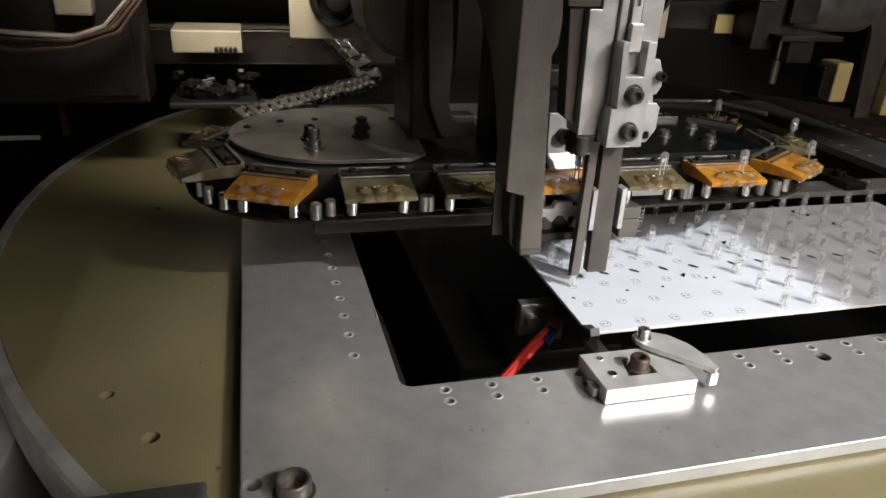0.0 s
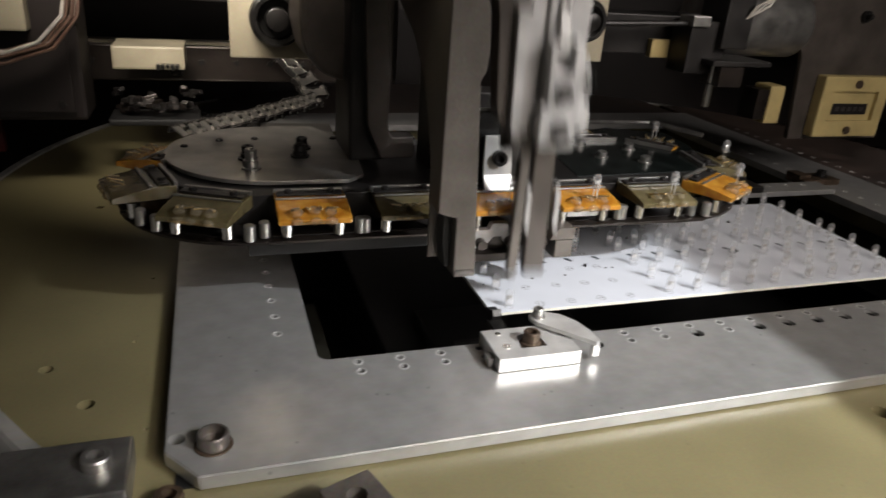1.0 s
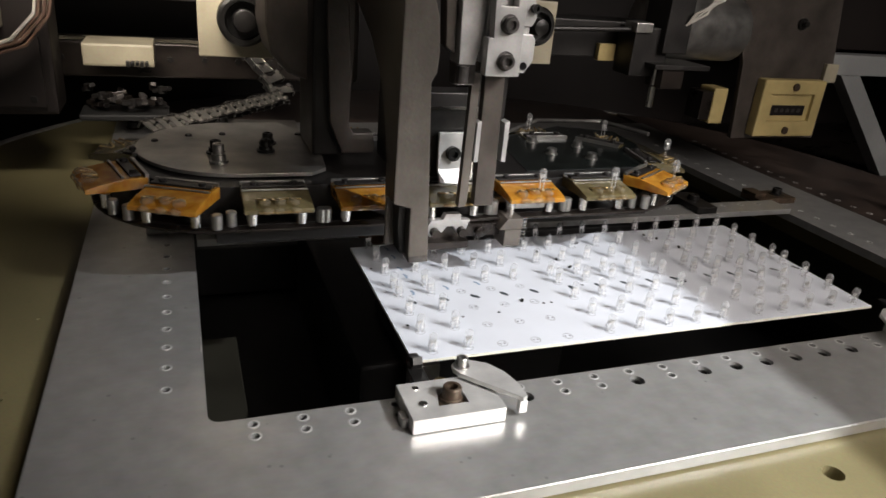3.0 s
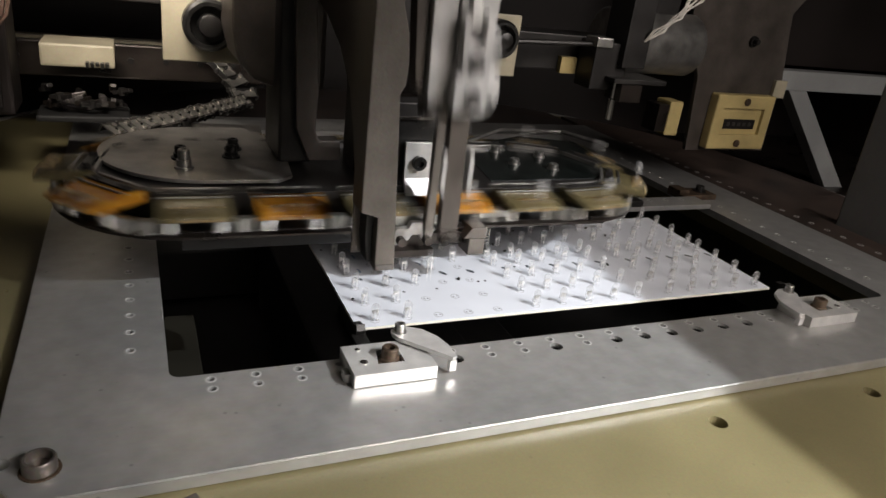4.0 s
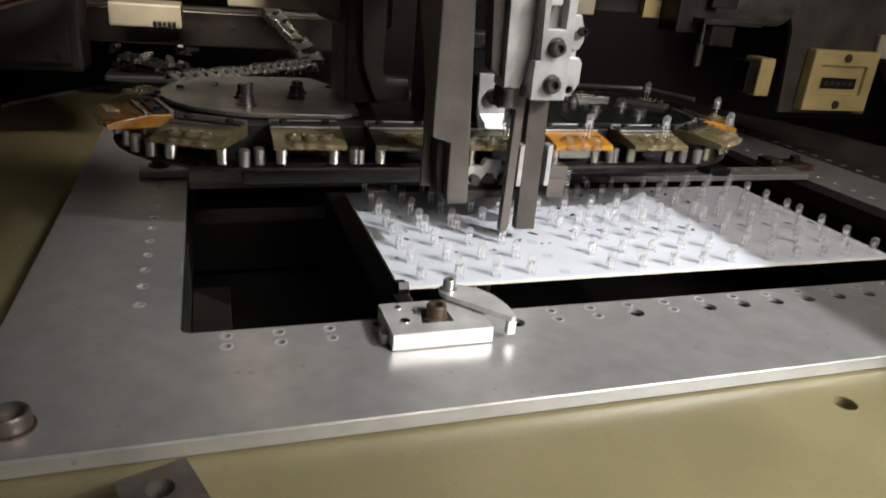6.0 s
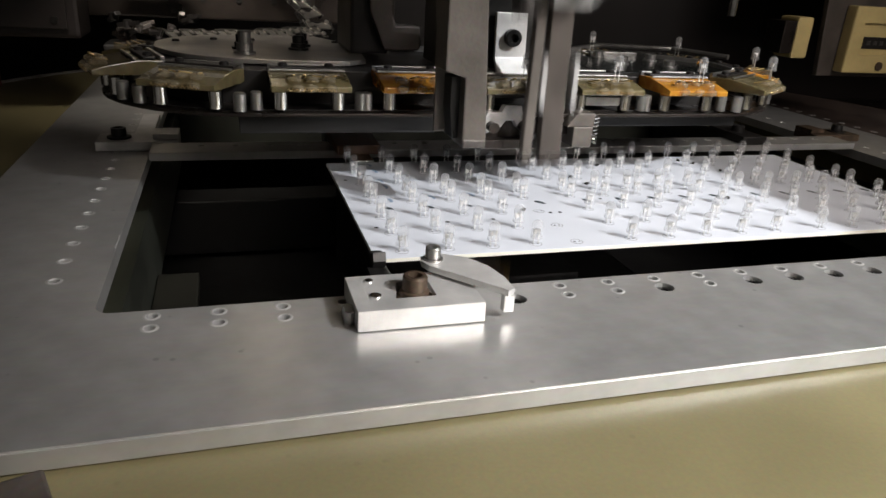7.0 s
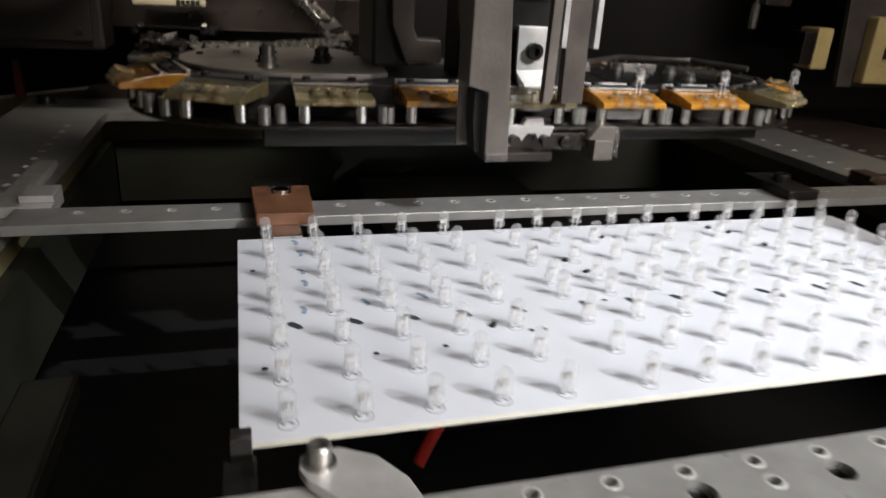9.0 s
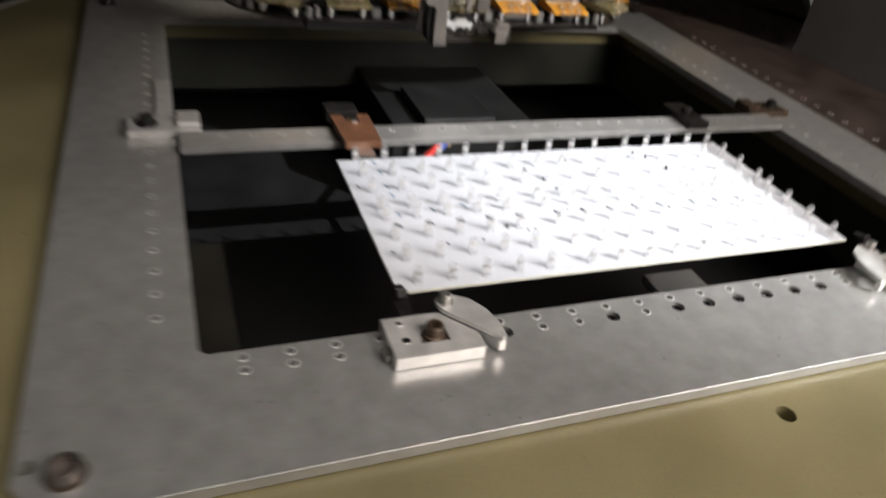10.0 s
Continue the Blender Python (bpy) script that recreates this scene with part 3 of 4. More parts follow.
def circuit_board(led):
    bd = thing("circuit_board", "white circuit board with rows of clear lamps", "circuit board")
    b = bmesh.new()
    box(b, 0.1245, 0.4625, -0.0073, 0.1464, 0.0026, 0.0042)
    part("substrate", b, [FR4], bd, "pale board edge")
    b = bmesh.new()
    box(b, 0.1246, 0.4624, -0.0072, 0.1463, 0.00421, 0.0045)
    part("solder_mask", b, WHITE, bd, "glossy white face of the board")
    rnd = random.Random(5)
    # solder pads and printed rings at every place
    b, k = bmesh.new(), bmesh.new()
    for x in COLS:
        for j, y in enumerate(ROWS):
            lathe(b, [(0.0027, 0.00451), (0.0027, 0.0046), (0.0031, 0.0046), (0.0031, 0.00451)], 18, 0, Matrix.Translation((x, y, 0)))
            for s in (-1, 1):
                lathe(k, [(0.0006, 0.0046), (0, 0.0046)], 8, 0, Matrix.Translation((x + s * 0.00127, y, 0)))
    tagged(part("printed_ring", b, SILK, bd), kind="stuff")
    tagged(part("lead_hole", k, HOLE, bd), kind="stuff")
    chip = mesh_of("diode", box(bmesh.new(), -0.0016, 0.0016, -0.0009, 0.0009, 0.0, 0.0011, 0.0002), BLACK)
    ink = mesh_of("ink_mark", prism(bmesh.new(), [(-0.0034, -0.0007), (-0.0012, -0.0017), (0.0030, -0.0013), (0.0037, 0.0006), (0.0010, 0.0016), (-0.0028, 0.0013)], 0.0, 0.00012), INK)
    for i, x in enumerate(COLS):
        part("ink_mark", ink, None, bd, "dark ink mark beside a lamp", pose(x + 0.0062 + rnd.uniform(-4e-4, 4e-4), 0.0577, 0.00455, 0, 0, rnd.uniform(-72, -42)))
    for x, y in ((0.262, 0.118), (0.270, 0.102), (0.274, 0.088), (0.370, 0.135), (0.377, 0.127), (0.385, 0.108), (0.302, 0.128), (0.348, 0.052), (0.215, 0.046)):
        part("diode", chip, None, bd, m=pose(x, y, 0.0045, 0, 0, rnd.uniform(20, 70)))
    mark = mesh_of("pen_mark", prism(bmesh.new(), [(-0.0012, -0.0030), (0.0004, -0.0034), (0.0014, -0.0004), (0.0008, 0.0030), (-0.0010, 0.0026), (-0.0002, 0.0004)], 0.0, 0.00012), BLUEPRINT)
    for x, y, s in ((0.1500, 0.1400, 18), (0.1510, 0.1260, 14), (0.1500, 0.1060, 25), (0.1505, 0.0940, 10), (0.1480, 0.0700, 5), (0.1720, 0.0730, 20), (0.1950, 0.0755, 30)):
        part("pen_mark", mark, None, bd, "faint blue pen mark on the board", pose(x, y, 0.00455, 0, 0, s))
    dot = mesh_of("fixing_hole", lathe(bmesh.new(), [(0.0011, 0.0), (0.0, 0.0)], 12), HOLE)
    for x, y in ((0.1325, 0.030), (0.1690, 0.0335), (0.1935, 0.0345), (0.2280, 0.0405), (0.2335, 0.0405), (0.1305, 0.109), (0.268, 0.060), (0.38, 0.06)):
        part("fixing_hole", dot, None, bd, m=pose(x, y, 0.00462))
    later = set(CELLS)
    for i, x in enumerate(COLS):
        for j, y in enumerate(ROWS):
            if (i, j) not in later:
                part("led", led, None, bd, m=pose(x + rnd.uniform(-2e-4, 2e-4), y + rnd.uniform(-2e-4, 2e-4), 0.0046 + STAND, rnd.uniform(-4, 4), rnd.uniform(-4, 4), rnd.uniform(-10, 10)))
    return bd


# ---------------------------------------------------------------- carriers on their chain
LOOP_L, LOOP_R, LOOP_Y, LOOP_RAD = 0.037, 0.310, 0.095, 0.065
STRAIGHT = LOOP_R - LOOP_L
LENGTH = 2 * STRAIGHT + 2 * math.pi * LOOP_RAD
COUNT = 17
STEP = LENGTH / COUNT
STATION = LOOP_R - 0.1775       # way along the loop of the carrier under the head


def loop_pose(s):
    """The pose on the loop: first along the front to the left, round, back to the right, round."""
    s %= LENGTH
    arc = math.pi * LOOP_RAD
    if s < STRAIGHT:
        return pose(LOOP_R - s, LOOP_Y - LOOP_RAD, 0)
    s -= STRAIGHT
    if s < arc:
        a = s / LOOP_RAD
        return pose(LOOP_L - LOOP_RAD * math.sin(a), LOOP_Y - LOOP_RAD * math.cos(a), 0, 0, 0, -math.degrees(a))
    s -= arc
    if s < STRAIGHT:
        return pose(LOOP_L + s, LOOP_Y + LOOP_RAD, 0, 0, 0, -180)
    a = (s - STRAIGHT) / LOOP_RAD
    return pose(LOOP_R + LOOP_RAD * math.sin(a), LOOP_Y + LOOP_RAD * math.cos(a), 0, 0, 0, -180 - math.degrees(a))


def bead(b, x, y, z, rx, ry, rz, rnd):
    """A small lumpy drop of cast plastic."""
    q = bmesh.ops.create_icosphere(b, subdivisions=2, radius=1.0)
    for v in q["verts"]:
        k = 1 + rnd.uniform(-0.10, 0.10)
        v.co = Vector((x + v.co.x * rx * k, y + v.co.y * ry * k, z + v.co.z * rz * k))
    for f in {f for v in q["verts"] for f in v.link_faces}:
        f.smooth = True


def carrier(color, label):
    c = thing("component_carrier", label, "carrier", "carriers on the chain")
    rnd = random.Random(len(bpy.data.objects))
    b = bmesh.new()
    prism(b, [(0.014, 0.0594), (0.014, 0.0668), (0.002, 0.0672), (-0.012, 0.0650), (-0.0215, 0.0628), (-0.0215, 0.0598)], -0.020, 0.020, "x", 0.0006)
    part("body", b, color, c)
    b = bmesh.new()
    box(b, -0.0195, 0.0195, 0.0125, 0.0148, 0.0600, 0.0690, 0.0003)
    box(b, -0.0195, 0.0195, -0.0010, 0.0004, 0.0672, 0.0682, 0.0003)
    part("edge_strip", b, STEEL, c, "thin bright steel edges")
    for x in (-0.009, 0.0, 0.0085):
        b = bmesh.new()
        bead(b, x + rnd.uniform(-0.001, 0.001), -0.0160 + rnd.uniform(-0.001, 0.001), 0.0655, 0.0036, 0.0048, 0.0024, rnd)
        part("jaw", b, CLEAR, c, "clear plastic gripping jaw")
        b = bmesh.new()
        bead(b, x + rnd.uniform(-0.002, 0.002), -0.0220, 0.0620, 0.0034, 0.0022, 0.0022, rnd)
        part("jaw_tip", b, CLEAR, c)
    for k in range(4):
        b = bmesh.new()
        box(b, -0.0007, 0.0007, -0.0042, 0.0042, 0.0, 0.0007, 0.0002, pose(-0.0100 + 0.0066 * k, -0.0150, 0.0666, rnd.uniform(-16, 2), 0, rnd.uniform(-50, 50)))
        part("blade_spring", b, BRASS, c, "small brass leaf spring")
    b = bmesh.new()
    tube(b, [(-0.012 + 0.0006 * k, -0.0226, 0.0612 + 0.0008 * math.sin(k * 1.9)) for k in range(40)], 0.00035, 5)
    part("spring", b, BRASS, c, "fine brass coil spring")
    b = bmesh.new()
    box(b, -0.0185, 0.0185, 0.004, 0.0105, 0.0674, 0.0686, 0.0003)
    for x in (-0.012, 0.012):
        lathe(b, [(0.0024, 0), (0.0024, 0.0012), (0.0018, 0.0018), (0, 0.0018)], 12, 0, Matrix.Translation((x, 0.0075, 0.0686)))
    part("strip", b, DARK, c, "dark steel strip with two screw heads")
    for x in (-0.0145, 0.0145):
        b = bmesh.new()
        lathe(b, [(0.0, 0.0490), (0.0030, 0.0490), (0.0036, 0.0496), (0.0036, 0.0582), (0.0026, 0.0594)], 14, 0, Matrix.Translation((x, -0.0095, 0)))
        part("roller", b, CHROME, c, "bright chain roller")
    for x in (-0.0265, 0.0265):
        b = bmesh.new()
        lathe(b, [(0.0, 0.0490), (0.0032, 0.0490), (0.0032, 0.0575), (0.0024, 0.0582), (0.0, 0.0582)], 12, 0, Matrix.Translation((x, -0.0085, 0)))
        part("roller", b, STEEL, c, "dull chain roller")
    b = bmesh.new()
    box(b, -0.025, 0.025, -0.008, 0.004, 0.0481, 0.0488, 0.0002)
    part("link", b, DARK, c, "dark chain link")
    return c


def carrier_track():
    tr = thing("carrier_track", "dark oval chain track with steel cover plates", "conveyor")

    def oval(rad, n=24):
        pts = [(LOOP_R + rad * math.sin(math.pi * k / n), LOOP_Y - rad * math.cos(math.pi * k / n)) for k in range(n + 1)]
        return pts + [(LOOP_L - rad * math.sin(math.pi * k / n), LOOP_Y + rad * math.cos(math.pi * k / n)) for k in range(n + 1)]

    b = bmesh.new()
    prism(b, oval(0.0795), 0.0462, 0.0480, "z", 0.0004)
    part("lower_rail", b, OILY, tr, "oily dark lower rail")
    b = bmesh.new()
    prism(b, oval(0.052), 0.0467, 0.0655, "z", 0.0004)
    part("core", b, DARK, tr)
    b = bmesh.new()
    box(b, 0.030, 0.135, 0.026, 0.160, 0.0355, 0.0443, 0.0005)
    part("underplate", b, PITCH, tr)
    b = bmesh.new()
    box(b, 0.225, 0.345, 0.040, 0.150, 0.0355, 0.0443, 0.0005)
    part("underplate", b, PITCH, tr)
    # bright cover plate with a round end
    b = bmesh.new()
    cxx, cyy, rr = 0.050, 0.124, 0.0665
    pts = [(cxx + rr * math.cos(radians(a)), cyy + rr * math.sin(radians(a))) for a in range(90, 271, 6)]
    prism(b, pts + [(0.092, cyy - rr), (0.103, cyy - rr + 0.010), (0.110, cyy + 0.02), (0.088, cyy + rr)], 0.0665, 0.0690, "z", 0.0004)
    part("cover_plate", b, PLATE, tr, "worn bright steel cover plate")
    for x, y, h in ((0.0358, 0.0843, 0.0125), (0.035, 0.105, 0.009), (0.0684, 0.1084, 0.0085), (0.072, 0.128, 0.008)):
        b = bmesh.new()
        lathe(b, [(0.0062, 0), (0.0062, 0.0012), (0.0046, 0.0014), (0.0046, h * 0.45), (0.0036, h * 0.47), (0.0038, h - 0.0008), (0.0032, h), (0.002, h), (0.0018, h - 0.003), (0, h - 0.003)], 18, 0, Matrix.Translation((x, y, 0.069)))
        part("bolt", b, BLACK if h < 0.012 else STEEL, tr)
    b = bmesh.new()
    prism(b, [(0.028, 0.197), (0.108, 0.190), (0.112, 0.262), (0.040, 0.268)], 0.0510, 0.0535, "z", 0.0004)
    for x, y in ((0.047, 0.250), (0.060, 0.222)):
        cap_screw(b, x, y, 0.0535, 0.0055, 0.0060, 1)
    part("rear_plate", b, [PLATE, BLACK], tr, "second worn plate behind the cover plate")
    # dark coated plate at the other end
    b = bmesh.new()
    prism(b, [(0.2487, 0.059), (0.345, 0.062), (0.370, 0.085), (0.3876, 0.1258), (0.392, 0.170), (0.343, 0.190), (0.262, 0.150)], 0.0640, 0.0662, "z", 0.0004)
    part("cover_plate", b, GREEN_BLACK, tr, "dark green coated cover plate")
    for x, y in ((0.290, 0.100), (0.318, 0.085), (0.325, 0.120), (0.290, 0.135)):
        b = bmesh.new()
        lathe(b, [(0.0052, 0), (0.0052, 0.001), (0.004, 0.0012), (0.004, 0.0045), (0.0032, 0.005), (0.002, 0.005), (0.0018, 0.003), (0, 0.003)], 16, 0, Matrix.Translation((x, y, 0.0662)))
        part("bolt", b, STEEL, tr)
    b = bmesh.new()
    tube(b, [(0.262, 0.150, 0.0675), (0.330, 0.205, 0.068), (0.400, 0.206, 0.067), (0.425, 0.16, 0.066)], 0.0022, 8)
    part("guide_wire", b, STEEL, tr)
    # hangers up into the machine
    b = bmesh.new()
    box(b, 0.150, 0.172, 0.085, 0.115, 0.060, 0.40, 0.001)
    box(b, 0.215, 0.245, 0.100, 0.130, 0.060, 0.40, 0.001)
    part("hanger", b, DARK, tr)
    b = bmesh.new()
    box(b, 0.187, 0.207, 0.164, 0.186, 0.080, 0.27, 0.001)
    part("loading_chute", b, DARK, tr, "dark upright chute that loads the carriers")
    # dark gate block in front of the chain beside the arm
    b = bmesh.new()
    prism(b, [(0.1280, 0.0730), (0.1328, 0.0730), (0.1328, 0.0430), (0.1300, 0.0430), (0.1280, 0.0580)], -0.020, -0.006, "y", 0.0005)
    part("gate", b, PITCH, tr, "dark gate block in front of the chain")
    return tr


def link_chain():
    ch = thing("link_chain", "worn steel link chain climbing behind the cover plate", "chain")
    pts = [Vector(p) for p in ((-0.012, 0.184, 0.065), (0.006, 0.208, 0.063), (0.046, 0.260, 0.060), (0.085, 0.312, 0.058), (0.113, 0.348, 0.057), (0.108, 0.362, 0.068), (0.092, 0.374, 0.084), (0.078, 0.384, 0.100), (0.066, 0.392, 0.118))]
    made = []
    for w in (0.0075, 0.0142):
        b0 = bmesh.new()
        for s in (-1, 1):
            prism(b0, [(-0.0065, s * (w - 0.0017)), (0.0065, s * (w - 0.0017)), (0.0065, s * w), (-0.0065, s * w)], -0.003, 0.003, "z", 0.0003, 1)
            lathe(b0, [(0.0022, 0.0), (0.0022, 0.0016), (0, 0.0020)], 10, 0, pose(0.0030, s * (w - 0.0042), 0.0024))
        cyl(b0, 0, 0, -w - 0.0023, w + 0.0023, 0.0018, seg=8, m=pose(0.0045, 0, 0, 90), slot=1)
        v = w - 0.0018
        prism(b0, [(-0.0052, -v), (0.0012, -v), (0.0030, -v * 0.4), (0.0012, 0.0), (0.0030, v * 0.4), (0.0012, v), (-0.0052, v)], 0.0010, 0.0024, "z", 0.0002)
        made.append(mesh_of("link", b0, [PLATE, DARK]))
    for i in range(len(pts) - 1):
        a, c = pts[i], pts[i + 1]
        n = max(1, round((c - a).length / 0.0125))
        d = (c - a).normalized()
        side = Vector((0, 0, 1)).cross(d).normalized() if abs(d.z) < 0.9 else Vector((0, 1, 0))
        up = d.cross(side)
        r = Matrix((d, side, up)).transposed().to_4x4()
        for j in range(n):
            part("link", made[i > 3], None, ch, m=Matrix.Translation(a.lerp(c, (j + 0.5) / n)) @ r @ pose(0, 0, 0, (28 if i < 4 else 0) + 9 * math.sin(2.3 * (i + j)), 0, 5 * math.sin(1.7 * j)))
    return ch


# ---------------------------------------------------------------- head
def guide_arm():
    ar = thing("head_casting", "grey painted cast arm with a chipped steel tip", "machine casting")
    b = bmesh.new()
    prism(b, [(0.1215, 0.36), (0.1225, 0.0765), (0.1325, 0.0735), (0.1330, 0.0405), (0.1455, 0.0405), (0.1395, 0.1440), (0.1422, 0.1490), (0.1430, 0.160), (0.1415, 0.176), (0.1375, 0.19), (0.1375, 0.36)], -0.0270, -0.0080, "y", 0.0008)
    prism(b, [(-0.0085, 0.36), (-0.0085, 0.0440), (-0.0075, 0.0440), (-0.0075, 0.0730), (-0.0060, 0.0900), (0.0030, 0.115), (0.0160, 0.138), (0.0420, 0.158), (0.0760, 0.1720), (0.150, 0.19), (0.150, 0.36)], 0.1235, 0.1370, "x", 0.0008)
    part("casting", b, CAST, ar)
    b = bmesh.new()
    box(b, 0.1332, 0.1452, -0.0274, -0.009, 0.0398, 0.0440, 0.0008)
    part("tip", b, DARK_STEEL, ar, "chipped bare steel tip")
    return ar


def rear_arm():
    ar = thing("curved_guide", "dark curved guide with a foot beside the casting", "machine guide")
    b = bmesh.new()
    box(b, 0.0985, 0.1220, 0.095, 0.150, 0.0692, 0.40, 0.002)
    part("column", b, DARK, ar)
    b = bmesh.new()
    pts = [(0.118, 0.30), (0.1175, 0.205), (0.121, 0.165), (0.1235, 0.125), (0.1225, 0.0930), (0.1255, 0.0870), (0.1400, 0.0870), (0.1415, 0.0760), (0.1400, 0.0725), (0.1180, 0.0725), (0.1090, 0.095), (0.1075, 0.130), (0.1060, 0.170), (0.1060, 0.30)]
    prism(b, pts[::-1], 0.0880, 0.1020, "y", 0.0012)
    part("rib", b, CAST_DARK, ar, "grey curved rib ending in a foot")
    b = bmesh.new()
    prism(b, [(0.070, 0.40), (0.071, 0.150), (0.075, 0.132), (0.085, 0.121), (0.10, 0.116), (0.135, 0.115), (0.135, 0.40)][::-1], 0.118, 0.200, "y", 0.004)
    part("housing", b, CAST_DARK, ar, "dark grey rounded housing")
    return ar


def insertion_head():
    hd = thing("insertion_head", "light grey slide block with a dark pusher blade", "machine head")
    # long slide with a step, and the dark block beside its upper half
    b = bmesh.new()
    prism(b, [(0.1668, 0.1000), (0.1765, 0.1000), (0.1800, 0.118), (0.1800, 0.33), (0.1715, 0.33), (0.1715, 0.1637), (0.1648, 0.1637)][::-1], -0.0095, 0.0060, "y", 0.0005)
    part("slide", b, HEAD_GREY, hd, "light grey stepped slide")
    b = bmesh.new()
    box(b, 0.1530, 0.1712, -0.0085, 0.0060, 0.1645, 0.33, 0.0012)
    prism(b, [(0.1560, 0.1642), (0.1640, 0.1642), (0.1655, 0.1050), (0.1600, 0.1090)], -0.0050, 0.0060, "y", 0.0006)
    part("side_block", b, CAST_DARK, hd, "dark block beside the slide")
    # back plate whose edge steps in and out
    b = bmesh.new()
    prism(b, [(0.1805, 0.1010), (0.1990, 0.1010), (0.1990, 0.1430), (0.2035, 0.1450), (0.2040, 0.1840), (0.1995, 0.1850), (0.1995, 0.2050), (0.2030, 0.2060), (0.2030, 0.33), (0.1805, 0.33)][::-1], -0.0120, -0.0030, "y", 0.0006)
    back = part("back_plate", b, HEAD_GREY, hd, "light grey back plate")
    b = bmesh.new()
    box(b, 0.1842, 0.1852, -0.02, -0.0105, 0.143, 0.34)
    box(b, 0.1912, 0.1922, -0.02, -0.0105, 0.143, 0.34)
    cut(back, b)
    # clamping plate in the shape of a U with a step
    b = bmesh.new()
    prism(b, [(0.1785, 0.0958), (0.1990, 0.0958), (0.1988, 0.1497), (0.1940, 0.1497), (0.1940, 0.1327), (0.1838, 0.1327), (0.1838, 0.1497), (0.1800, 0.1497), (0.1815, 0.1161), (0.1785, 0.1161)][::-1], -0.0200, -0.0124, "y", 0.0004)
    blk = part("clamping_plate", b, HEAD_GREY, hd, "light grey forked plate with two socket screws")
    b = bmesh.new()
    prism(b, [(0.1992, 0.0975), (0.2035, 0.0975), (0.2082, 0.1045), (0.2082, 0.1160), (0.2060, 0.1185), (0.1992, 0.1185)][::-1], -0.0170, -0.0060, "y", 0.0006)
    prism(b, [(0.1992, 0.1225), (0.2060, 0.1225), (0.2085, 0.1270), (0.2075, 0.1340), (0.2050, 0.1405), (0.1992, 0.1405)][::-1], -0.0150, -0.0060, "y", 0.0006)
    box(b, 0.1992, 0.2055, -0.0130, -0.0060, 0.1180, 0.1230)
    side = part("side_jaw", b, HEAD_GREY, hd, "small chamfered side block")
    b = bmesh.new()
    lathe(b, [(0.0024, 0), (0.0024, 0.004), (0, 0.004)], 12, 0, pose(0.2025, -0.0150, 0.1012, 90))
    cut(side, b)
    b = bmesh.new()
    lathe(b, [(0.0026, 0), (0.0026, 0.0034), (0.0014, 0.0034), (0.0012, 0.002), (0, 0.002)], 12, 0, pose(0.2062, -0.0148, 0.1322, 90))
    part("screw", b, BLACK, hd)
    # spring strip with its slot, tongue and screw
    b = bmesh.new()
    box(b, 0.1856, 0.1908, -0.0140, -0.0122, 0.1500, 0.2150, 0.0004)
    strip = part("spring_strip", b, ALU_LIGHT, hd, "slotted bright strip")
    b = bmesh.new()
    box(b, 0.1870, 0.1894, -0.02, -0.010, 0.1660, 0.1860)
    cut(strip, b)
    b = bmesh.new()
    box(b, 0.1872, 0.1892, -0.0137, -0.0128, 0.1725, 0.1780)
    part("slot_pin", b, HOLE, hd, "black pin in the slot")
    b = bmesh.new()
    box(b, 0.1850, 0.1914, -0.0172, -0.0125, 0.1445, 0.1580, 0.0005)
    part("tongue", b, ALU_LIGHT, hd)
    b = bmesh.new()
    lathe(b, [(0.0040, 0), (0.0040, 0.0036), (0.0034, 0.0042), (0.0020, 0.0042), (0.0018, 0.002), (0, 0.002)], 16, 0, pose(0.1886, -0.0140, 0.1950, 90))
    part("screw", b, STEEL, hd, "bright socket screw")
    for z in (0.1042, 0.1236):
        b = bmesh.new()
        lathe(b, [(0.0054, 0), (0.0054, 0.0003), (0.0042, 0.0004), (0.0042, 0.0040), (0.0036, 0.0046), (0.0024, 0.0046), (0.0021, 0.002), (0, 0.002)], 18, 0, pose(0.1897, -0.0200, z, 90))
        part("screw", b, DARK_STEEL, hd, "dark socket screw")
    # light plates on both sides of the blade
    for x0, x1 in ((0.1836, 0.1864), (0.2016, 0.2046)):
        b = bmesh.new()
        prism(b, [(x0, 0.0420), (x1, 0.0420), (x1, 0.0670), (x0, 0.0660)][::-1], -0.0050, 0.0030, "y", 0.0003)
        part("guide_plate", b, HEAD_GREY, hd, "light guide plate beside the blade")
    b = bmesh.new()
    prism(b, [(0.1880, 0.0135), (0.2005, 0.0132), (0.1985, 0.125), (0.1862, 0.125)][::-1], -0.0025, 0.0035, "y", 0.0004)
    part("blade", b, CAST_DARK, hd, "dark steel pusher blade")
    b = bmesh.new()
    prism(b, [(0.1768, 0.0135), (0.1808, 0.0135), (0.1822, 0.0170), (0.1830, 0.095), (0.1780, 0.095)][::-1], -0.0045, 0.0005, "y", 0.0003)
    cyl(b, 0.1850, 0.006, 0.0220, 0.10, 0.0016, seg=10)
    part("pusher", b, CAST, hd, "grey pusher rod")
    b = bmesh.new()
    cyl(b, 0.1690, -0.0105, 0.0900, 0.0995, 0.0035, seg=14)
    box(b, 0.1665, 0.1785, -0.006, 0.004, 0.088, 0.0998, 0.0005)
    part("collar", b, DARK_STEEL, hd)
    return hd


